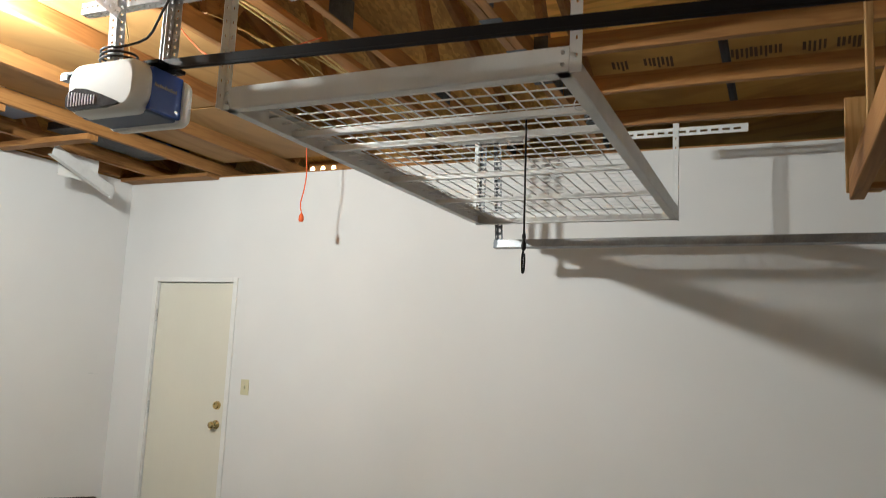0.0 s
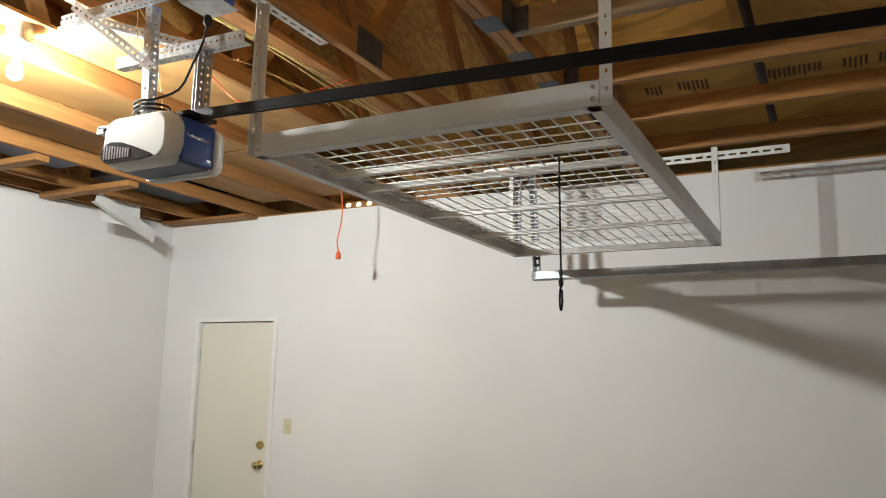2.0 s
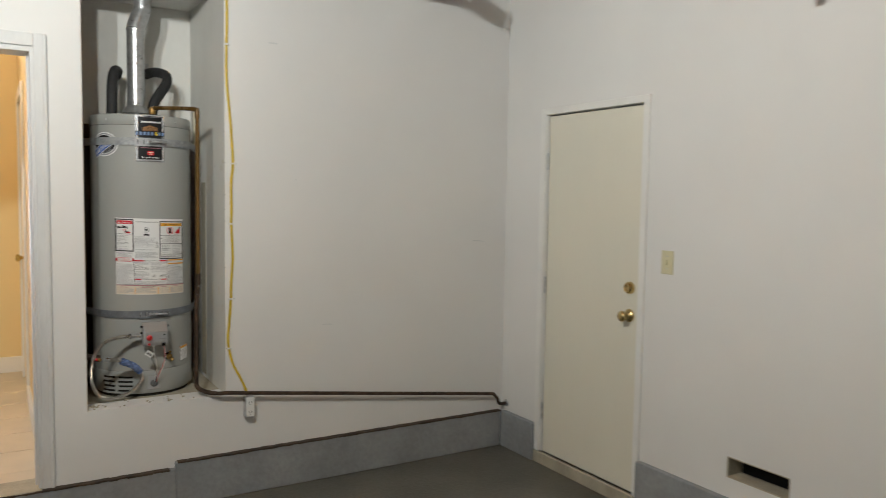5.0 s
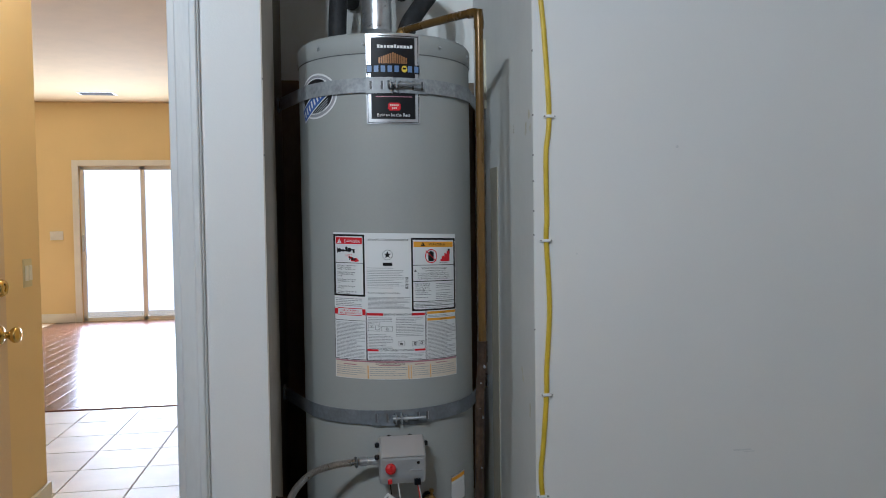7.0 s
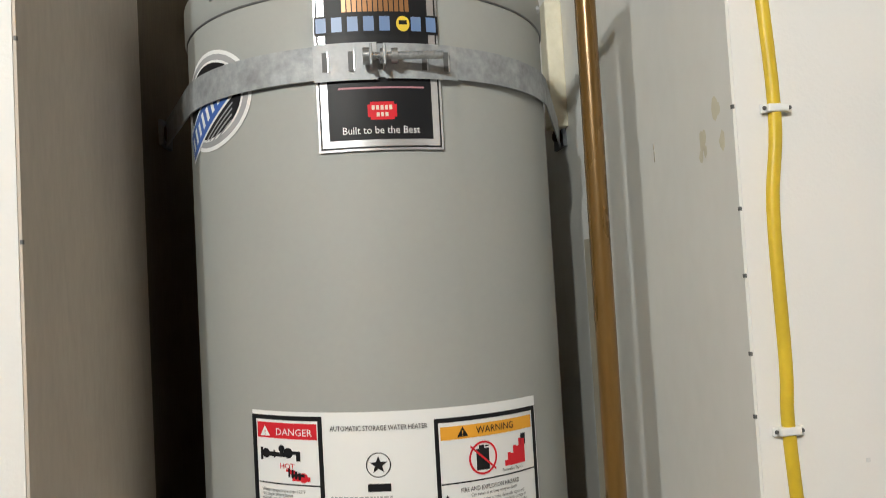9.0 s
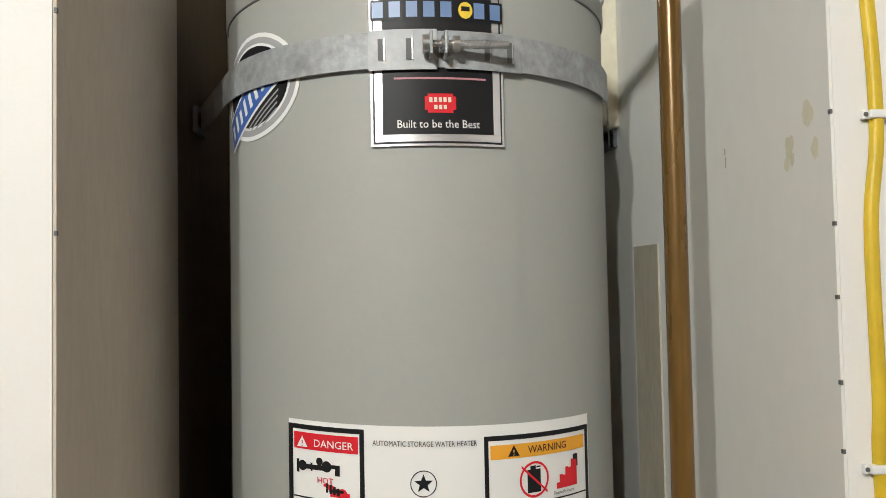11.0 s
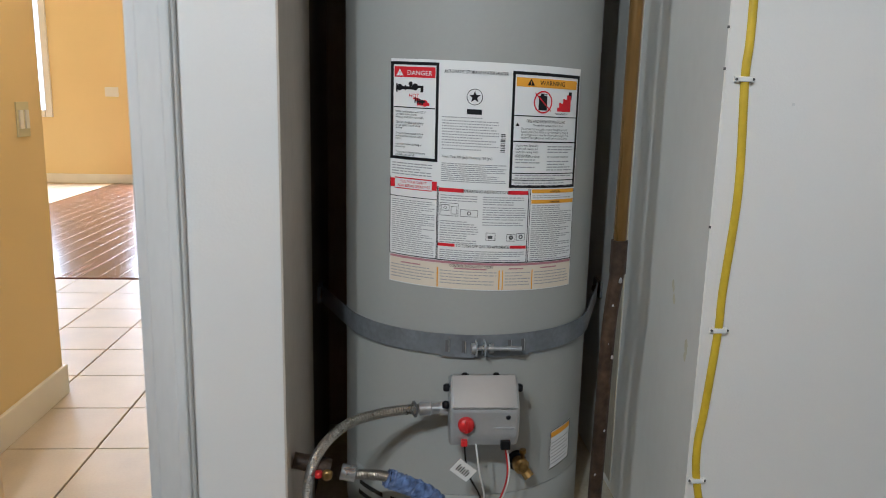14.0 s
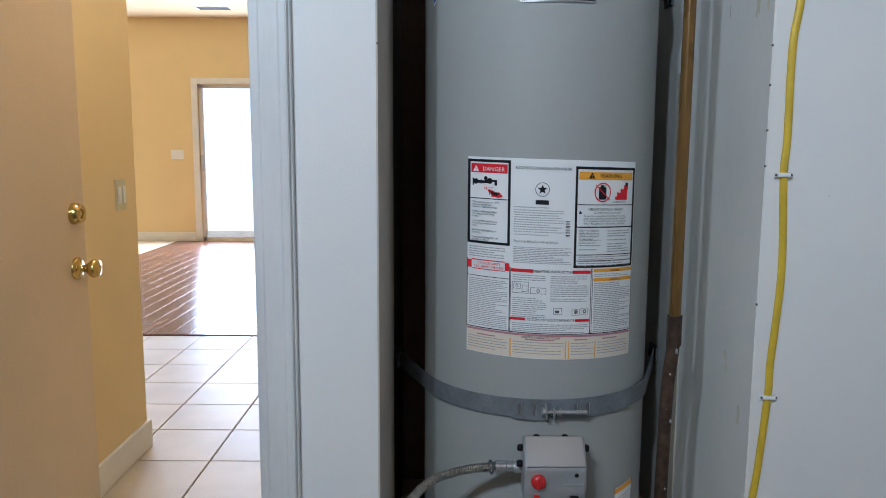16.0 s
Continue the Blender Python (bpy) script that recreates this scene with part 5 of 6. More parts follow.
# pictograms: a tap over a hand, a struck-out can, small appliance drawings
bm = disc(0.045, 0.122, 0, 0.0055)
disc(0.098, 0.106, 0, 0.0040, bm=bm)
disc(0.120, 0.118, 0, 0.0058, bm=bm)
for a in ((0.045, 0.125, 0.117, 0.130), (0.092, 0.104, 0.104, 0.120), (0.122, 0.160, 0.112, 0.122), (0.146, 0.160, 0.118, 0.140), (0.026, 0.034, 0.106, 0.142), (0.07, 0.076, 0.112, 0.134)):
    print_at(bm, *a, 0.0014)
for a in ((0.746, 0.794, 0.128, 0.19), (0.757, 0.777, 0.118, 0.128), (0.779, 0.794, 0.120, 0.124), (0.925, 0.945, 0.105, 0.14)):
    print_at(bm, *a, 0.0014)
tagged(part("pictogram_print", bm, M_INK, sheet), kind="stuff")
bm = bmesh.new()
for a in ((0.252, 0.345, 0.61, 0.668), (0.258, 0.30, 0.618, 0.646), (0.308, 0.338, 0.625, 0.66), (0.355, 0.445, 0.636, 0.668), (0.49, 0.54, 0.735, 0.77), (0.60, 0.648, 0.74, 0.772), (0.655, 0.70, 0.735, 0.768)):
    outline(bm, *a)
disc(0.279, 0.632, 0.002, 0.0028, bm=bm)
disc(0.40, 0.652, 0.002, 0.0035, bm=bm)
disc(0.625, 0.755, 0.001, 0.004, bm=bm)
disc(0.678, 0.752, 0.002, 0.004, bm=bm)
print_at(bm, 0.50, 0.525, 0.748, 0.762, 0.0014)
tagged(part("appliance_drawing", bm, M_SEAM, sheet), kind="stuff")
bm = disc(0.168, 0.186, 0, 0.0055)
for k in range(4):
    print_at(bm, 0.110 + k * 0.013, 0.128 + k * 0.013, 0.164 + k * 0.005 - (k % 2) * 0.003, 0.171 + k * 0.007, 0.0014)
print_at(bm, 0.13, 0.19, 0.183, 0.196, 0.0014)
part("hand_print", bm, M_REDINK, sheet)
bm = bmesh.new()
for k in range(4):
    print_at(bm, 0.118 + k * 0.011, 0.124 + k * 0.012, 0.160 + k * 0.004, 0.186 + k * 0.002, 0.0017)
print_at(bm, 0.128, 0.172, 0.176, 0.184, 0.0017)
part("hand_shadow_print", bm, M_INK, sheet)
bm = disc(0.772, 0.155, 0.0165, 0.019)
for k in range(10):
    t = -0.0165 + 0.033 * k / 9
    if k < 9:
        a = on_tank(lu(0.772) + t, lz(0.155) - t * 0.9 + SL * lu(0.772), 0.0017)
        b = on_tank(lu(0.772) + t + 0.0037, lz(0.155) - (t + 0.0037) * 0.9 + SL * lu(0.772), 0.0017)
        vs = [bm.verts.new(c + Vector((0, 0, h))) for c, h in ((a, -0.0015), (b, -0.0015), (b, 0.0015), (a, 0.0015))]
        bm.faces.new(vs)
for i in range(7):
    print_at(bm, 0.855 + i * 0.012, 0.868 + i * 0.012, 0.175 - i * 0.009 - (i % 2) * 0.012, 0.192, 0.0014)
tagged(part("red_pictogram", bm, M_REDINK, sheet), kind="stuff")
bm = disc(0.412, 0.148, 0.0125, 0.0135)
sp = []
for i in range(11):
    a = radians(90 + 36 * i)
    r = 0.010 if i % 2 == 0 else 0.0042
    sp.append(on_tank(lu(0.412) + r * math.cos(a), lz(0.148) + r * math.sin(a) + SL * lu(0.412), 0.0015))
c = bm.verts.new(on_tank(lu(0.412), lz(0.148) + SL * lu(0.412), 0.0015))
for a, b in zip(sp, sp[1:]):
    bm.faces.new((c, bm.verts.new(a), bm.verts.new(b)))
part("star_mark", bm, M_INK, sheet)
for text, f, g, size, mat, sq in (("DANGER", 0.140, 0.068, 0.0110, M_PAPER, 1.04), ("WARNING", 0.825, 0.083, 0.0112, M_INK, 1), ("!", 0.045, 0.0695, 0.0085, M_REDINK, 1.6), ("!", 0.70, 0.0845, 0.0085, M_ORINK, 1.6), ("AUTOMATIC STORAGE WATER HEATER", 0.418, 0.052, 0.0078, M_INK, 0.76),
                                  ("HOT", 0.115, 0.163, 0.009, M_REDINK, 1), ("FIRE AND EXPLOSION HAZARD", 0.80, 0.245, 0.0072, M_INK, 0.8), ("Can result in serious injury or death", 0.81, 0.260, 0.0055, M_INK, 0.8), ("FOR YOUR SAFETY", 0.118, 0.539, 0.0066, M_REDINK, 0.9),
                                  ("READ BEFORE OPERATING", 0.118, 0.557, 0.0066, M_REDINK, 0.78), ("OPERATING INSTRUCTIONS", 0.485, 0.560, 0.0076, M_INK, 0.85), ("TO TURN OFF GAS TO APPLIANCE", 0.475, 0.805, 0.0076, M_INK, 0.78),
                                  ("WARNING", 0.87, 0.553, 0.0055, M_INK, 0.9), ("WARNING", 0.87, 0.600, 0.0055, M_INK, 0.9), ("Flammable Vapors", 0.885, 0.206, 0.0052, M_INK, 0.85), ("CONTROL DIAGNOSTIC CODES", 0.42, 0.897, 0.0065, M_INK, 0.8)):
    part("lettering", words(text, lu(f), lz(g), size, 0.0018, SL, sq), mat, sheet)
for text, f, g, size, sq, lead in (
        ("Water temperature over 125\u00b0F\ncan cause severe burns\ninstantly or death from scalds.\n\nChildren, disabled and elderly\nare at highest risk of being\nscalded.\n\nSee instruction manual before\nsetting temperature at water\nheater.\n\nFeel water before bathing or\nshowering.\n\nTemperature limiting valves are\navailable, see manual.", 0.027, 0.230, 0.0056, 0.80, 0.82),
        ("Do not store or use gasoline or other flammable vapors and\nliquids in the vicinity of this or any other appliance. Storage of\nor use of gasoline or other flammable vapors and liquids in the\nvicinity of this appliance can result in serious injury or death.", 0.655, 0.277, 0.0056, 0.72, 0.88),
        ("Vapors from flammable\nliquids will explode and\ncatch fire causing death\nor severe burns.", 0.630, 0.350, 0.0058, 0.78, 0.92),
        ("Keep flammable products", 0.630, 0.397, 0.0058, 0.78, 1.0),
        ("Press. Test 300 (psi), Working 150 (psi)", 0.257, 0.412, 0.0062, 0.85, 1.0)):
    part("paragraph", words(text, lu(f), lz(g), size, 0.0018, SL, sq, 'LEFT', lead), M_TEXT, sheet)
for f, g, s, mat, q in ((0.045, 0.072, 0.0115, M_PAPER, 0.0018), (0.70, 0.087, 0.0115, M_INK, 0.0018), (0.635, 0.262, 0.006, M_INK, 0.0018)):
    u = lu(f)
    bm = bmesh.new()
    bm.faces.new([bm.verts.new(on_tank(u + a * s, lz(g) + b * s + SL * u, q)) for a, b in ((-0.6, 0), (0.6, 0), (0, 1.0))])
    part("alert_triangle", bm, mat, sheet)

def oval_at(bm, u, z, ru, rz, off):
    """A thin oval on the tank, built in rings so that it follows the curve."""
    rings = []
    for k in range(1, 7):
        rings.append([bm.verts.new(on_tank(u + ru * k / 6 * math.cos(math.pi * i / 18), z + rz * k / 6 * math.sin(math.pi * i / 18), off)) for i in range(36)])
    bm.faces.new(rings[0])
    for a, b in zip(rings, rings[1:]):
        for i in range(36):
            bm.faces.new((a[i], b[i], b[(i + 1) % 36], a[(i + 1) % 36]))
    return bm


# maker's plate, with its names as plain shapes
plate = part("front_plate", patch(-0.0745, 0.0655, 1.697, 1.930, 0.0035), M_FOIL, heater, "silver edged black maker plate")
part("plate_rim", patch(-0.072, 0.063, 1.6995, 1.926, 0.0038), M_INK, plate)
part("plate_silver", patch(-0.070, 0.061, 1.7015, 1.923, 0.0041), M_FOIL, plate)
part("plate_field", patch(-0.062, 0.053, 1.709, 1.921, 0.0044), M_INK, plate)
bm = bmesh.new()
for i in range(11):
    bm = patch(-0.045 + i * 0.0085, -0.0385 + i * 0.0085, 1.893, 1.900 + (0.002 if i % 5 == 0 else 0), 0.0048, bm)
tagged(part("name_bars", bm, M_PAPER, plate), kind="stuff")
bm = bmesh.new()
for i in range(13):
    h = 0.02 * (1 - abs(i - 6) / 9.0)
    patch(-0.042 + i * 0.0058, -0.0375 + i * 0.0058, 1.853, 1.862 + h, 0.0048, bm)
part("sunrise_print", bm, M_COPPERINK, plate)
bm = bmesh.new()
for i in range(8):
    patch(-0.0735 + i * 0.0175, -0.0575 + i * 0.0175, 1.828, 1.850, 0.0050, bm)
part("name_shadow", bm, M_INK, plate)
bm = bmesh.new()
for i in range(8):
    if i != 5:
        patch(-0.0715 + i * 0.0175, -0.0600 + i * 0.0175, 1.831, 1.8475, 0.0053, bm)
tagged(part("model_name_bars", bm, M_STEELBLUE, plate), kind="stuff")
part("shield", oval_at(bmesh.new(), 0.0245, 1.839, 0.0075, 0.0088, 0.0056), M_SHIELD, plate)
part("shield_bars", patch(0.020, 0.029, 1.838, 1.843, 0.0058), M_INK, plate)
bm = patch(-0.016, 0.010, 1.731, 1.751, 0.0048)
patch(-0.019, -0.016, 1.734, 1.748, 0.0048, bm)
patch(0.010, 0.013, 1.734, 1.748, 0.0048, bm)
part("red_badge", bm, M_REDINK, plate)
bm = bmesh.new()
for i in range(5):
    patch(-0.0145 + i * 0.0048, -0.0112 + i * 0.0048, 1.742, 1.747, 0.0051, bm)
for i in range(3):
    patch(-0.0095 + i * 0.0048, -0.0062 + i * 0.0048, 1.7345, 1.739, 0.0051, bm)
part("badge_bars", bm, M_CREAM, plate)
part("lettering", words("Built to be the Best", -0.005, 1.7155, 0.0118, 0.0048, 0, 0.92), M_PAPER, plate)
part("rule", patch(-0.05, 0.045, 1.766, 1.768, 0.0048), M_MAROON, plate)
oval = part("round_sticker", disc(0.5, 0.5, 0, 0.001, bm=None), M_PAPER, heater, "oval blue and black sticker")
oval.data.clear_geometry()
bm = bmesh.new()


OU, OZ = -0.238, 1.782
oval_at(bm, OU, OZ, 0.080, 0.061, 0.0010)
bm.to_mesh(oval.data)
bm.free()
part("grey_ring", oval_at(bmesh.new(), OU, OZ, 0.075, 0.056, 0.0013), M_GREYINK, oval)
part("pale_ring", oval_at(bmesh.new(), OU, OZ, 0.067, 0.049, 0.0016), M_PAPER, oval)
part("black_field", oval_at(bmesh.new(), OU, OZ, 0.064, 0.046, 0.0019), M_INK, oval)


def slant(u0, u1, d0, d1, off, bm):
    """A band across the oval, rising to its end: u along, d across."""
    n = max(1, int((u1 - u0) / 0.008))
    pr = None
    for k in range(n + 1):
        u = u0 + (u1 - u0) * k / n
        q = [bm.verts.new(on_tank(OU + u - d * 0.4, OZ + u * 0.62 + d, off)) for d in (d0, d1)]
        if pr:
            bm.faces.new((pr[0], q[0], q[1], pr[1]))
        pr = q
    return bm


part("white_band", slant(-0.066, 0.044, -0.0275, 0.0105, 0.0022, bmesh.new()), M_PAPER, oval)
part("blue_band", slant(-0.064, 0.042, -0.0245, 0.0075, 0.0025, bmesh.new()), M_BLUEINK, oval)
bm = bmesh.new()
for i in range(8):
    slant(-0.058 + i * 0.012, -0.0525 + i * 0.012, -0.018, -0.002 + 0.003 * (i % 2), 0.0028, bm)
tagged(part("name_bars", bm, M_PAPER, oval), kind="stuff")
bm = bmesh.new()
for i in range(4):
    slant(-0.022 + i * 0.005, 0.036 - i * 0.003, -0.034 - i * 0.005, -0.032 - i * 0.005, 0.0022, bm)
part("small_print", bm, M_GREYINK, oval)

# small warning sticker
stk = part("small_sticker", patch(0.152, 0.218, 0.636, 0.716, 0.0012, None, 0.10), M_PAPER, heater, "small orange headed warning sticker")
part("sticker_header", patch(0.154, 0.216, 0.701, 0.712, 0.0016, None, 0.10), M_ORINK, stk)
bm = bmesh.new()
for i in range(7):
    patch(0.156, 0.213 - 0.01 * (i % 2), 0.645 + i * 0.0072, 0.6466 + i * 0.0072, 0.0016, bm, 0.10)
part("small_print", bm, M_GREYINK, stk)
bm = patch(0.152, 0.218, 0.7145, 0.716, 0.0018, None, 0.10)
patch(0.152, 0.218, 0.636, 0.6375, 0.0018, bm, 0.10)
for u in (0.152, 0.2165):
    patch(u, u + 0.0015, 0.636, 0.716, 0.0018, bm, 0.10)
part("sticker_rule", bm, M_INK, stk)
part("rating_bars", patch(0.176, 0.208, 0.752, 0.760, 0.0012), M_GREYINK, heater)

# louvred intake in the lower jacket
lv = part("intake_panel", patch(-0.275, -0.085, 0.512, 0.612, 0.0034), M_TANK, heater, "louvred air intake panel")
for i in range(4):
    for u0 in (-0.265, -0.175):
        part("louvre", patch(u0 + (i % 2) * 0.004, u0 + 0.075, 0.522 + i * 0.023, 0.532 + i * 0.023, 0.004), M_DARK, lv)

# ---- gas control and pipework ----
gv = thing("gas_valve", (3.333, 5.24, 0.755), "silver gas control valve with red knob on heater", "gas valve")
yv = 5.290


part("housing", prism(3.276, 3.394, ((5.242, 0.776), (5.196, 0.770), (5.186, 0.790), (5.184, 0.842), (5.219, 0.884), (5.242, 0.884)), 0.007), M_CAST, gv)
part("shank", tube([(3.335, 5.238, 0.83), (3.335, yv + 0.002, 0.83)], 0.022, 12), M_DBRASS, gv)
tp = part("top_plate", prism(3.281, 3.389, ((5.186, 0.8465), (5.183, 0.8455), (5.2195, 0.8885), (5.2215, 0.888)), 0.0007), M_SATIN, gv, "smooth sloping bright cover plate")
part("plate_lip", tube([(3.280, 5.1835, 0.8445), (3.390, 5.1835, 0.8445)], 0.0018, 8), M_BRIGHT, tp)
kn = part("knob", lathe([(0.0138, 0), (0.0138, 0.006), (0.012, 0.010), (0.0, 0.011)], pose(3.303, 5.185, 0.815, 90, 0, 0), 24), M_RED, gv, "round red gas knob")
part("grip", box(3.3005, 3.3055, 5.171, 5.176, 0.804, 0.826, 0.001), M_RED, kn)
part("igniter_button", box(3.2955, 3.3065, 5.180, 5.19, 0.776, 0.787, 0.002), M_RED, gv)
part("socket", box(3.363, 3.379, 5.180, 5.193, 0.770, 0.785, 0.001), M_BLACK, gv)
part("sight_screw", lathe([(0.0042, 0), (0.003, 0.002)], pose(3.374, 5.184, 0.827, 90, 0, 0), 10), M_INK, gv)
part("cast_name_bars", box(3.350, 3.384, 5.1835, 5.1848, 0.806, 0.809), M_GREYINK, gv)
for x, y, z in ((3.272, 5.218, 0.868), (3.271, 5.215, 0.838), (3.304, 5.233, 0.882), (3.358, 5.233, 0.882), (3.397, 5.222, 0.866)):
    part("bolt_head", lathe([(0.0065, -0.006), (0.0065, 0.003), (0.004, 0.005)], pose(x, y, z), 8), M_BLACK, gv)
part("inlet_boss", tube([(3.262, 5.235, 0.822), (3.280, 5.235, 0.822)], 0.012, 12), M_CAST, gv)
part("inlet_nut", tube([(3.248, 5.235, 0.822), (3.262, 5.235, 0.822)], 0.0095, 6), M_BRIGHT, gv)
flex = thing("gas_connector", (3.05, 5.2, 0.5), "corrugated steel gas hose looping to the valve", "hose")
hose = spline([(3.228, 5.235, 0.822), (3.16, 5.212, 0.823), (3.10, 5.19, 0.81), (3.055, 5.185, 0.76), (3.036, 5.195, 0.68), (3.042, 5.21, 0.60), (3.075, 5.24, 0.535), (3.14, 5.255, 0.512), (3.22, 5.262, 0.53), (3.275, 5.262, 0.585), (3.262, 5.245, 0.645), (3.21, 5.225, 0.688), (3.16, 5.21, 0.71), (3.118, 5.20, 0.718)], 32)
part("hose", tube(hose, 0.0076, 12, True, 0.0017), M_FLEX, flex)
part("hose_nut", tube([(3.226, 5.234, 0.822), (3.246, 5.235, 0.822)], 0.0115, 6), M_BRIGHT, flex, "silver flare nut")
part("washer", tube([(3.217, 5.231, 0.822), (3.2185, 5.2315, 0.822)], 0.0145, 14), M_SEAM, flex)
random.seed(31)
bm = tube(spline([(3.172, 5.208, 0.706), (3.195, 5.214, 0.694), (3.222, 5.222, 0.678), (3.25, 5.236, 0.655), (3.265, 5.244, 0.635)], 7), 0.0165, 14)
for v in bm.verts:
    v.co += Vector((random.uniform(-1, 1), random.uniform(-1, 0.4), random.uniform(-1, 1))) * 0.0024
for f in bm.faces:
    f.smooth = False
part("blue_wrap", bm, M_BLUETAG, flex, "crumpled blue plastic tag wrapped on hose")
cock = thing("gas_shutoff", (3.06, 5.2, 0.72), "brass gas shutoff with red lever by heater", "valve")
part("pipe", tube([(NX0 + 0.002, 5.2, 0.745), (3.06, 5.2, 0.735)], 0.014, 12), M_RUST, cock)
part("body", tube([(3.05, 5.2, 0.736), (3.075, 5.2, 0.729)], 0.017, 8), M_RUST, cock)
part("lever", box(3.052, 3.064, 5.172, 5.19, 0.724, 0.735, 0.003), M_RED, cock)
part("lever_cap", lathe([(0.009, 0), (0.009, 0.006), (0.005, 0.008)], pose(3.072, 5.184, 0.727, 90, 0, 0), 16), M_DBRASS, cock)
part("nut", tube([(3.094, 5.2, 0.7235), (3.118, 5.2, 0.718)], 0.0135, 6), M_BRIGHT, cock)
dv = thing("drain_valve", (3.41, 5.29, 0.69), "small brass drain tap on the heater", "valve")
DM = Matrix.Translation(on_tank(0.072, 0.692, 0)) @ Matrix.Rotation(0.27, 4, 'Z') @ Matrix.Rotation(radians(90), 4, 'X')
part("rose", lathe([(0.019, 0), (0.018, 0.006), (0.012, 0.008)], DM, 16), M_BLACK, dv)
part("body", lathe([(0.012, 0.006), (0.012, 0.016), (0.015, 0.018), (0.015, 0.028), (0.011, 0.032), (0.009, 0.036), (0.0, 0.037)], DM, 14, None, False), M_DBRASS, dv)
part("spout", tube([on_tank(0.074, 0.688, 0.022), on_tank(0.082, 0.672, 0.034)], [0.009, 0.0105], 10), M_DBRASS, dv)
part("handle", lathe([(0.004, 0), (0.004, 0.01), (0.007, 0.012), (0.006, 0.018)], Matrix.Translation(on_tank(0.074, 0.704, 0.022)), 8), M_DBRASS, dv)
for k, (mat, x0, x1, nm) in enumerate(((M_BLACK, 3.302, 3.345, "black"), (M_WHITE, 3.322, 3.340, "white"), (M_RED, 3.371, 3.352, "red"), (M_WHITE, 3.374, 3.355, "white"))):
    solid("igniter_wire", tube(spline([(x0, 5.195, 0.775), (x0 + 0.008, 5.20, 0.72), ((x0 + x1) / 2 + 0.012, 5.225, 0.66), (x1, 5.25, 0.60), (x1, 5.288, 0.555)]), 0.0017, 6), mat, nm + " thin wire from gas valve to burner", "wire", "igniter wires")
tag = thing("paper_tag", (3.298, 5.18, 0.73), "white paper tag tied to the valve wires", "tag")
tm = pose(3.300, 5.178, 0.735, 8, 38, 0)
part("card", box(-0.018, 0.018, -0.0008, 0.0008, -0.014, 0.014, 0, tm), M_WHITE, tag)
bm = bmesh.new()
for i in range(6):
    bm_box(bm, -0.012 + i * 0.0042, -0.010 + i * 0.0042, -0.0014, -0.0010, -0.006, 0.007 - 0.003 * (i % 2), 0, tm)
part("print", bm, M_INK, tag)
burner = thing("burner_sight", (3.33, 5.29, 0.55), "round burner sight plate low on heater", "plate")
part("plate", patch(-0.03, 0.03, 0.53, 0.60, 0.0045), M_CAST, burner)
part("ring", lathe([(0.018, 0), (0.018, 0.006), (0.010, 0.006)], Matrix.Translation(on_tank(0.0, 0.56, 0.004)) @ Matrix.Rotation(radians(90), 4, 'X'), 18), M_SEAM, burner)

# flue, water hoses, relief pipe
fl = thing("flue_pipe", (3.31, 5.55, HT), "shiny galvanised flue pipe rising through the niche top", "flue")
part("pipe", tube([(3.312, 5.55, 2.0), (3.312, 5.55, 2.40)], 0.044, 28), M_BRIGHT, fl)
part("elbow", tube([(3.312, 5.55, 2.40), (3.316, 5.552, 2.42), (3.342, 5.562, 2.485), (3.350, 5.565, 2.51), (3.352, 5.566, NZ1 - 0.002)], 0.045, 28), M_BRIGHT, fl)
part("seam_ring", tube([(3.312, 5.55, 2.392), (3.312, 5.55, 2.402)], 0.0465, 28), M_GALV, fl)
part("seam_ring", tube([(3.351, 5.5655, 2.512), (3.3513, 5.5657, 2.522)], 0.0465, 28), M_GALV, fl)
part("ceiling_collar", tube([(3.352, 5.566, NZ1 - 0.03), (3.352, 5.566, NZ1 - 0.001)], 0.056, 28), M_STRAP2, fl, "dull collar at the niche ceiling")
part("draft_hood", lathe([(0.075, HT + 0.025), (0.07, HT + 0.035), (0.045, HT + 0.065)], Matrix.Translation((3.312, 5.55, 0)), 24), M_GALV, fl)
for i in range(3):
    a = i * 2.1 + 0.4
    part("hood_leg", box(-0.004, 0.004, -0.001, 0.001, HT, HT + 0.03, 0, Matrix.Translation((3.312 + 0.068 * math.cos(a), 5.55 + 0.068 * math.sin(a), 0))), M_GALV, fl)
for nm, pts in (("left", [(3.195, 5.58, HT + 0.004), (3.198, 5.59, 2.05), (3.205, 5.61, 2.13), (3.22, 5.64, 2.185), (3.245, 5.72, 2.20), (3.25, 5.80, 2.19), (3.25, NY - 0.002, 2.185)]), ("right", [(3.39, 5.56, HT + 0.004), (3.405, 5.57, 2.02), (3.44, 5.59, 2.08), (3.48, 5.62, 2.14), (3.485, 5.66, 2.19), (3.45, 5.74, 2.215), (3.43, 5.82, 2.22), (3.42, NY - 0.002, 2.22)])):
    hz = thing("water_hose", pts[0], "black insulated water hose from heater to wall", "hose", "water hoses")
    part("insulation", tube(spline(pts, 8), 0.027, 16), M_RUBBER, hz)
    part("collar", tube([pts[0], (pts[0][0], pts[0][1], HT + 0.03)], 0.02, 12), M_DBRASS, hz)
    part("tap", tube([(pts[-1][0], NY - 0.05, pts[-1][2] + 0.02), (pts[-1][0], NY - 0.05, pts[-1][2] + 0.055)], 0.008, 8), M_GALV, hz)
PX, PY = 3.545, 5.193
rp = thing("relief_pipe", (PX, PY, NZ0), "brown painted copper relief pipe down the niche side", "pipe")
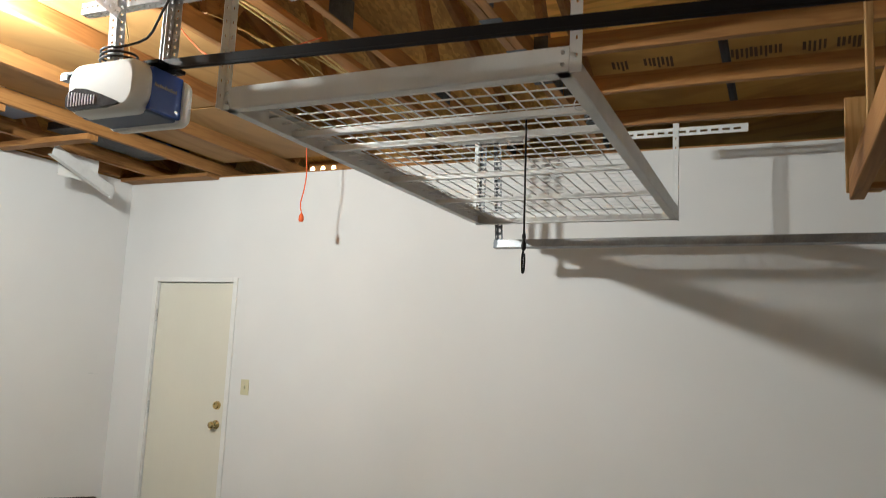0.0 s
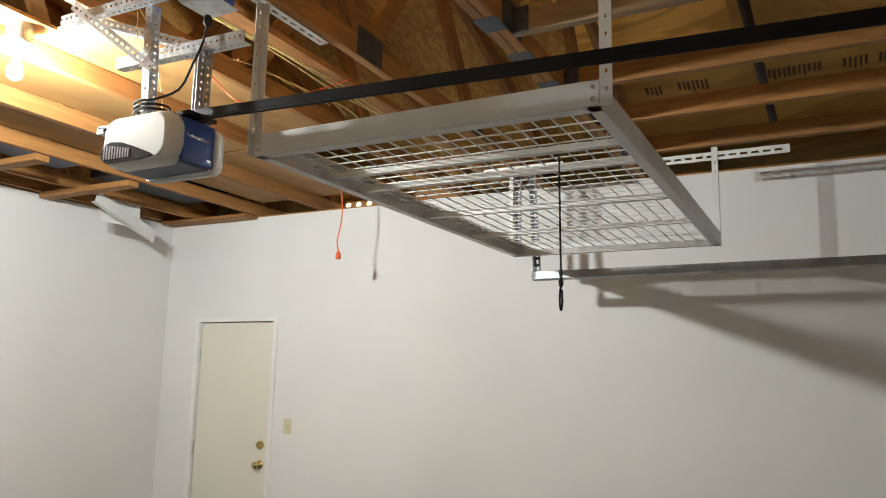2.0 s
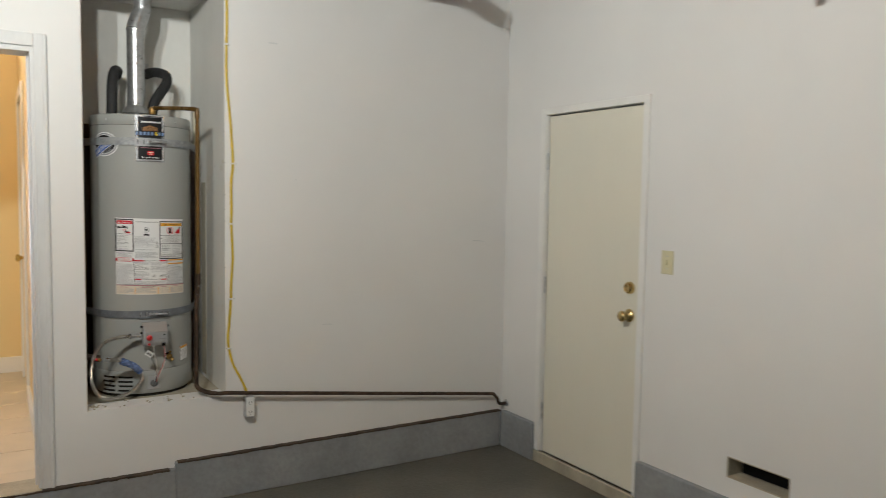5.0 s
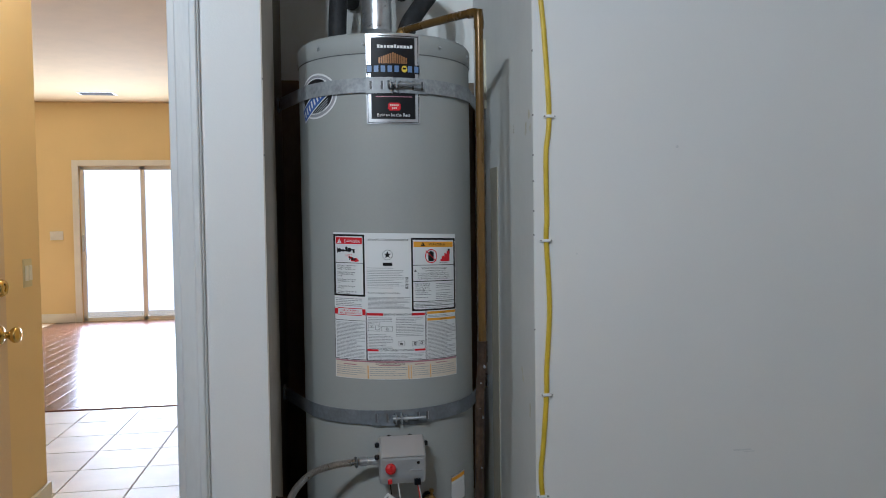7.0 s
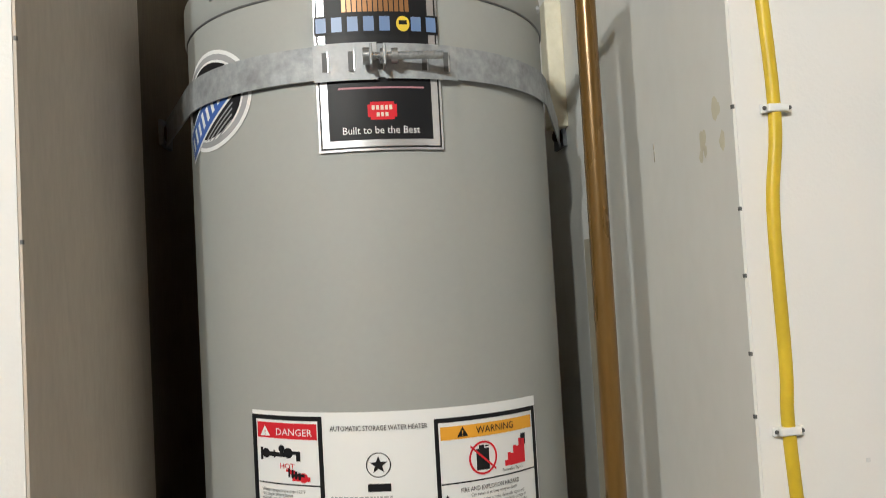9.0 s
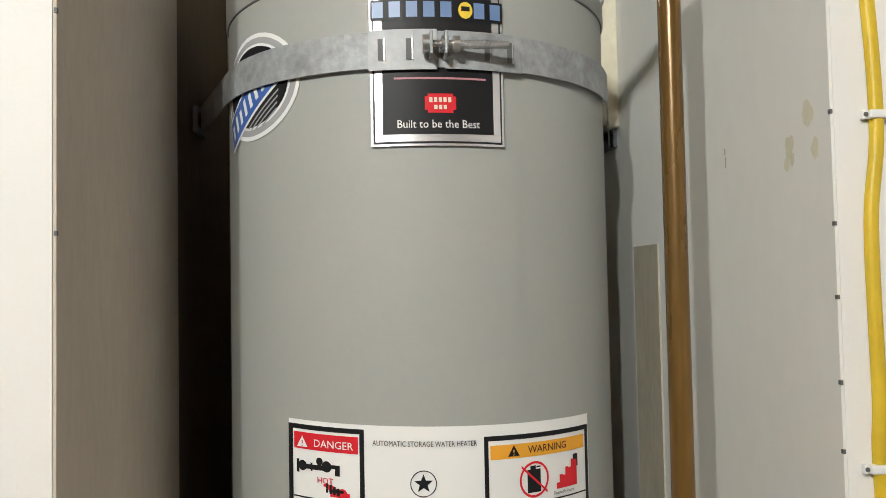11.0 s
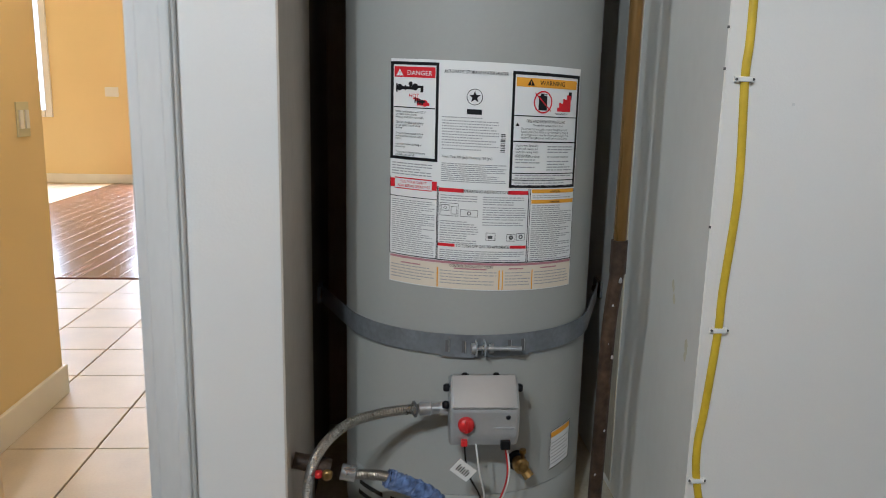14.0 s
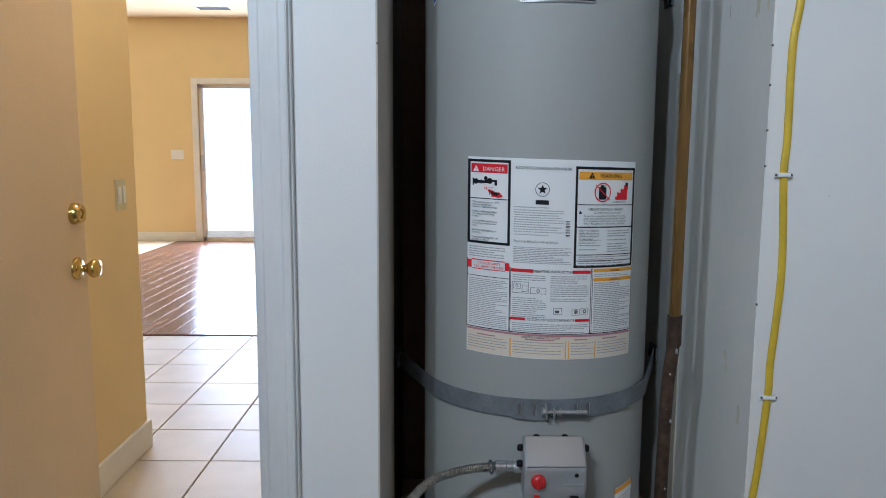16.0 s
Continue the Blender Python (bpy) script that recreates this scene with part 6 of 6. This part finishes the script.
part("riser", tube(spline([(3.385, 5.47, 1.988), (3.44, 5.377, 1.983), (3.50, 5.272, 1.976), (3.534, 5.213, 1.970), (3.544, 5.196, 1.962), (PX + 0.001, PY, 1.942), (PX + 0.001, PY, 1.6), (PX, PY, 1.115)], 6), 0.0108, 16), M_BROWN, rp)
part("elbow", tube(spline([(3.528, 5.224, 1.971), (3.5375, 5.207, 1.9685), (3.5445, 5.1955, 1.9615), (PX + 0.001, PY, 1.946), (PX + 0.001, PY, 1.925)], 5), 0.0128, 16), M_BROWN, rp)
part("coupling", tube([(PX, PY, 1.13), (PX, PY, 1.075)], 0.0135, 16), M_RUST, rp)
part("lower_run", tube(spline([(PX, PY, 1.08), (3.537, PY, 0.98), (3.534, PY, 0.8), (3.532, PY, 0.58), (3.536, 5.186, 0.538), (3.556, 5.155, 0.522), (3.585, 5.122, 0.516), (3.61, 5.105, 0.513)], 6), 0.0118, 16), M_RUST, rp)
for k, (z, w) in enumerate(((1.06, 0.007), (1.02, 0.004), (0.93, 0.005), (0.955, 0.003), (0.80, 0.004), (0.72, 0.003), (0.62, 0.004))):
    x = 3.534 + 0.011 * (z - 0.8) / 0.3
    part("solder_drip", lathe([(0.0, 0), (w * 0.5, 0.002), (w * 0.42, w), (0.0, w * 1.7)], pose(x + 0.004 * (-1) ** k, PY - 0.0105, z), 8), M_BRIGHT, rp, "silver solder drip")
part("valve", lathe([(0.016, 0), (0.018, 0.01), (0.018, 0.03), (0.010, 0.04)], pose(3.38, 5.48, HT + 0.02), 12), M_DBRASS, rp)
part("wall_run", tube(spline([(3.60, 5.110, 0.514), (3.63, 5.098, 0.512), (3.66, 5.095, 0.512)], 4) + [(5.34, 5.095, 0.30)] + spline([(5.35, 5.095, 0.297), (5.375, 5.09, 0.27), (5.39, 5.09, 0.235), (5.42, 5.09, 0.228), (XE - 0.001, 5.09, 0.228)], 4), 0.0102, 12), M_RUST, rp, "dark pipe sloping along the wall")
part("wall_flange", lathe([(0.024, 0), (0.022, 0.004), (0.014, 0.006)], pose(XE, 5.09, 0.228, 0, -90, 0), 16), M_GALV, rp)
solid("timber_block", box(3.640, NX1, 5.69, 5.73, 1.80, 2.02, 0.003), M_BONE, "short cream block on the niche wall behind the heater", "timber block")

# crumbs of plaster on the niche floor
random.seed(9)
bm = bmesh.new()
for i in range(26):
    x, y, s = random.uniform(NX0 + 0.02, NX1 - 0.02), random.uniform(YN + 0.01, YN + 0.12), random.uniform(0.002, 0.007)
    bm_box(bm, -s, s, -s * 0.7, s * 0.7, 0, s, 0, Matrix.Translation((x, y, NZ0)) @ Matrix.Rotation(random.random() * 6, 4, 'Z'))
tagged(new("plaster_crumbs", mesh_of(bm, "plaster_crumbs", M_BARE)), "scattered plaster crumbs on the niche floor", "debris", kind="stuff")

# nail holes and dark nicks along the niche's edge bead
bm = bmesh.new()
for z in (1.86, 1.70, 1.60, 1.535, 1.46, 1.40, 1.16):
    bm_box(bm, NX1 - 0.0008, NX1 + 0.0015, YN - 0.0006, YN + 0.003, z, z + 0.0038)
for z in (1.78, 1.60):
    bm_box(bm, NX0 - 0.0015, NX0 + 0.0008, YN - 0.0006, YN + 0.003, z, z + 0.0038)
structure("trim_bead_nicks", bm, M_SEAM)
bm = bmesh.new()
for x, z, w, h in ((4.21, 0.82, 0.05, 0.004), (4.24, 0.815, 0.03, 0.003), (5.20, 1.27, 0.06, 0.006), (5.26, 1.265, 0.03, 0.004), (3.9, 2.33, 0.05, 0.008), (4.05, 1.62, 0.006, 0.006), (3.78, 1.35, 0.004, 0.004)):
    bm_box(bm, x, x + w, YN - 0.0006, YN + 0.002, z, z + h)
structure("trim_wall_scuffs", bm, M_GTRIM)

# ticks and yellowed plaster smears on the niche's side wall
bm = bmesh.new()
for y, z, h in ((5.336, 1.680, 0.013), (5.337, 1.695, 0.008)):
    bm_box(bm, NX1 - 0.0007, NX1 + 0.001, y, y + 0.0015, z, z + h)
structure("trim_niche_ticks", bm, M_BARE)
random.seed(12)
bm = bmesh.new()
for y, z, n in ((5.208, 1.671, 5), (5.172, 1.692, 3), (5.265, 1.02, 4), (5.192, 0.935, 4)):
    for k in range(n):
        a, b, r = y + random.uniform(-0.008, 0.008), z + random.uniform(-0.02, 0.02), random.uniform(0.004, 0.009)
        ring = [bm.verts.new((NX1 - 0.0006 - 0.00015 * k, a + r * random.uniform(0.6, 1) * math.cos(i * 0.7854), b + 1.7 * r * random.uniform(0.6, 1) * math.sin(i * 0.7854))) for i in range(8)]
        bm.faces.new(ring[::-1])
structure("trim_niche_smears", bm, M_BONE)

# yellow cable, its clips, and the outlet box
yc = thing("yellow_cable", (3.70, 5.13, 0.5), "flat yellow electrical cable clipped down the wall", "cable")
cp = [(3.690, 2.86), (3.682, 2.62), (3.684, 2.43), (3.680, 2.15), (3.700, 1.90), (3.711, 1.70), (3.702, 1.60), (3.703, 1.45), (3.701, 1.387), (3.708, 1.22), (3.699, 1.06), (3.698, 0.996), (3.688, 0.86), (3.682, 0.80), (3.686, 0.736), (3.708, 0.65), (3.745, 0.575), (3.775, 0.505), (3.780, 0.475)]
cpts = spline([(x, YN - 0.004, z) for x, z in cp], 6)
bm = bmesh.new()
rows = []
for i, p in enumerate(cpts):
    d = (cpts[min(i + 1, len(cpts) - 1)] - cpts[max(i - 1, 0)]).normalized()
    s = Vector((-d.z, 0, d.x))
    s = s if s.x > 0 else -s
    rows.append([bm.verts.new(p + s * a + Vector((0, b, 0))) for a, b in ((-0.0060, 0.003), (-0.0065, 0), (-0.0042, -0.0034), (0, -0.0040), (0.0042, -0.0034), (0.0065, 0), (0.0060, 0.003))])
for a, b in zip(rows, rows[1:]):
    for k in range(6):
        bm.faces.new((a[k], b[k], b[k + 1], a[k + 1])).smooth = True
bmesh.ops.recalc_face_normals(bm, faces=bm.faces)
part("cable", bm, M_CABLE, yc)
clip = thing("cable_clip", (3.70, YN, 1.387), "white plastic cable clip with two nails", "clip", "cable clips")
bm = box(3.689, 3.711, YN - 0.010, YN - 0.0005, 1.383, 1.391, 0.002)
bm_box(bm, 3.6845, 3.6895, YN - 0.006, YN - 0.0005, 1.3825, 1.3915, 0.0015)
bm_box(bm, 3.7105, 3.7155, YN - 0.006, YN - 0.0005, 1.3825, 1.3915, 0.0015)
part("saddle", bm, M_WHITE, clip)
for dx in (-0.013, 0.013):
    part("nail", lathe([(0.0022, 0), (0.0018, 0.0012)], pose(3.70 + dx, YN - 0.006, 1.387, 90, 0, 0), 8), M_SEAM, clip)
for x, z in ((3.712, 1.698), (3.699, 0.996), (3.686, 0.736), (3.682, 2.30)):
    copy_thing(clip, Matrix.Translation((x, YN, z)))
ob = thing("wall_outlet", (3.785, YN, 0.40), "surface mounted grey outlet box with white face", "outlet")
part("box", box(3.761, 3.811, YN - 0.045, YN, 0.365, 0.475, 0.004), M_GALV, ob)
face = part("face", box(3.764, 3.808, YN - 0.048, YN - 0.044, 0.368, 0.472, 0.002), M_WHITE, ob)
bm = bmesh.new()
for z in (0.395, 0.445):
    for x in (3.778, 3.792):
        bm_box(bm, x, x + 0.002, YN - 0.0486, YN - 0.0478, z - 0.005, z + 0.006)
    bm_box(bm, 3.784, 3.788, YN - 0.0486, YN - 0.0478, z - 0.013, z - 0.009)
part("slots", bm, M_INK, face)
part("cable_nut", lathe([(0.010, 0), (0.010, 0.008), (0.008, 0.012)], pose(3.782, YN - 0.012, 0.474), 12), M_GALV, ob)

# ---- hall fittings ----
hl = thing("hall_ceiling_light", (2.33, 6.35, ZC), "white flush glass dome light on the hall ceiling", "lamp")
part("base", lathe([(0.15, ZC - 0.02), (0.15, ZC)], pose(2.33, 6.35, 0), 32), M_TRIM, hl)
dome = part("dome", lathe([(0.03, ZC - 0.105), (0.09, ZC - 0.09), (0.13, ZC - 0.06), (0.142, ZC - 0.02)], pose(2.33, 6.35, 0), 32), M_DOME, hl)
dome.visible_shadow = False
hs = thing("hall_switch", (1.86, 6.775, 1.245), "double rocker switch plate on yellow hall wall", "light switch")
part("plate", box(1.86, 1.866, 6.747, 6.836, 1.180, 1.302, 0.002), M_IVORY, hs)
for y in (6.758, 6.799):
    part("rocker", box(1.866, 1.872, y, y + 0.026, 1.208, 1.274, 0.002), M_WHITE, hs)
fo = thing("far_switch", (-0.455, 14.05, 1.30), "white switch plate beside the patio door", "light switch")
part("plate", box(-0.54, -0.37, 14.043, 14.05, 1.262, 1.380, 0.003), M_WHITE, fo)
for x in (-0.53, -0.48, -0.43):
    part("rocker", box(x, x + 0.03, 14.038, 14.043, 1.287, 1.355, 0.002), M_WHITE, fo)
cv = thing("ceiling_vent", (0.32, 13.3, ZC), "dark slotted air vent in the living room ceiling", "vent")
part("frame", box(0.10, 0.54, 13.2, 13.42, ZC - 0.006, ZC, 0.002), M_TRIM, cv)
for i in range(7):
    part("slat", box(0.13, 0.51, 13.225 + i * 0.026, 13.24 + i * 0.026, ZC - 0.010, ZC - 0.006), M_SEAM, cv)

# ---- floor pieces of the house, last ----
tiles = tagged(new("hall_floor"), kind="structure")
P = 0.342
tile_mesh = mesh_of(box(0.0035, P - 0.0035, 0.0035, P - 0.0035, -0.012, 0, 0.0015), "tile", M_TILE)
count = 0
for j in range(-5, 7):
    for i in range(-7, 3):
        x, y = 2.17 + i * P, 6.80 + j * P
        if y < YN + 0.14 or y + P > 8.88 or (y + P / 2 < 6.95 and x < 1.75):
            continue
        t = new("tile", tile_mesh)
        t.location = (x, y, ZH)
        t.parent = tiles
        count += 1
bm = box(HX0, HX1, YN + 0.0, YN + 0.30, ZH - 0.012, ZH - 0.001)
structure("tile_cut_row", bm, M_TILE)
planks = tagged(new("living_floor"), kind="structure")
W = 0.125
shapes = {}
random.seed(3)
for i in range(36):
    x, y = -0.5 + i * W, 8.905
    first = True
    while y < 14.04:
        ln = random.choice((0.6, 0.9, 1.2)) if first else 1.2
        ln = min(ln, 14.05 - y)
        first = False
        key = round(ln, 2)
        if key not in shapes:
            shapes[key] = mesh_of(box(0.0008, W - 0.0008, 0.0008, key - 0.0008, -0.012, 0, 0.0012), "plank", M_PLANK)
        t = new("plank", shapes[key])
        t.location = (x, y, ZH)
        t.parent = planks
        y += ln
structure("floor_carpet", box(-4.0, -0.502, 8.905, 14.05, ZH - 0.012, ZH), M_CARPET)
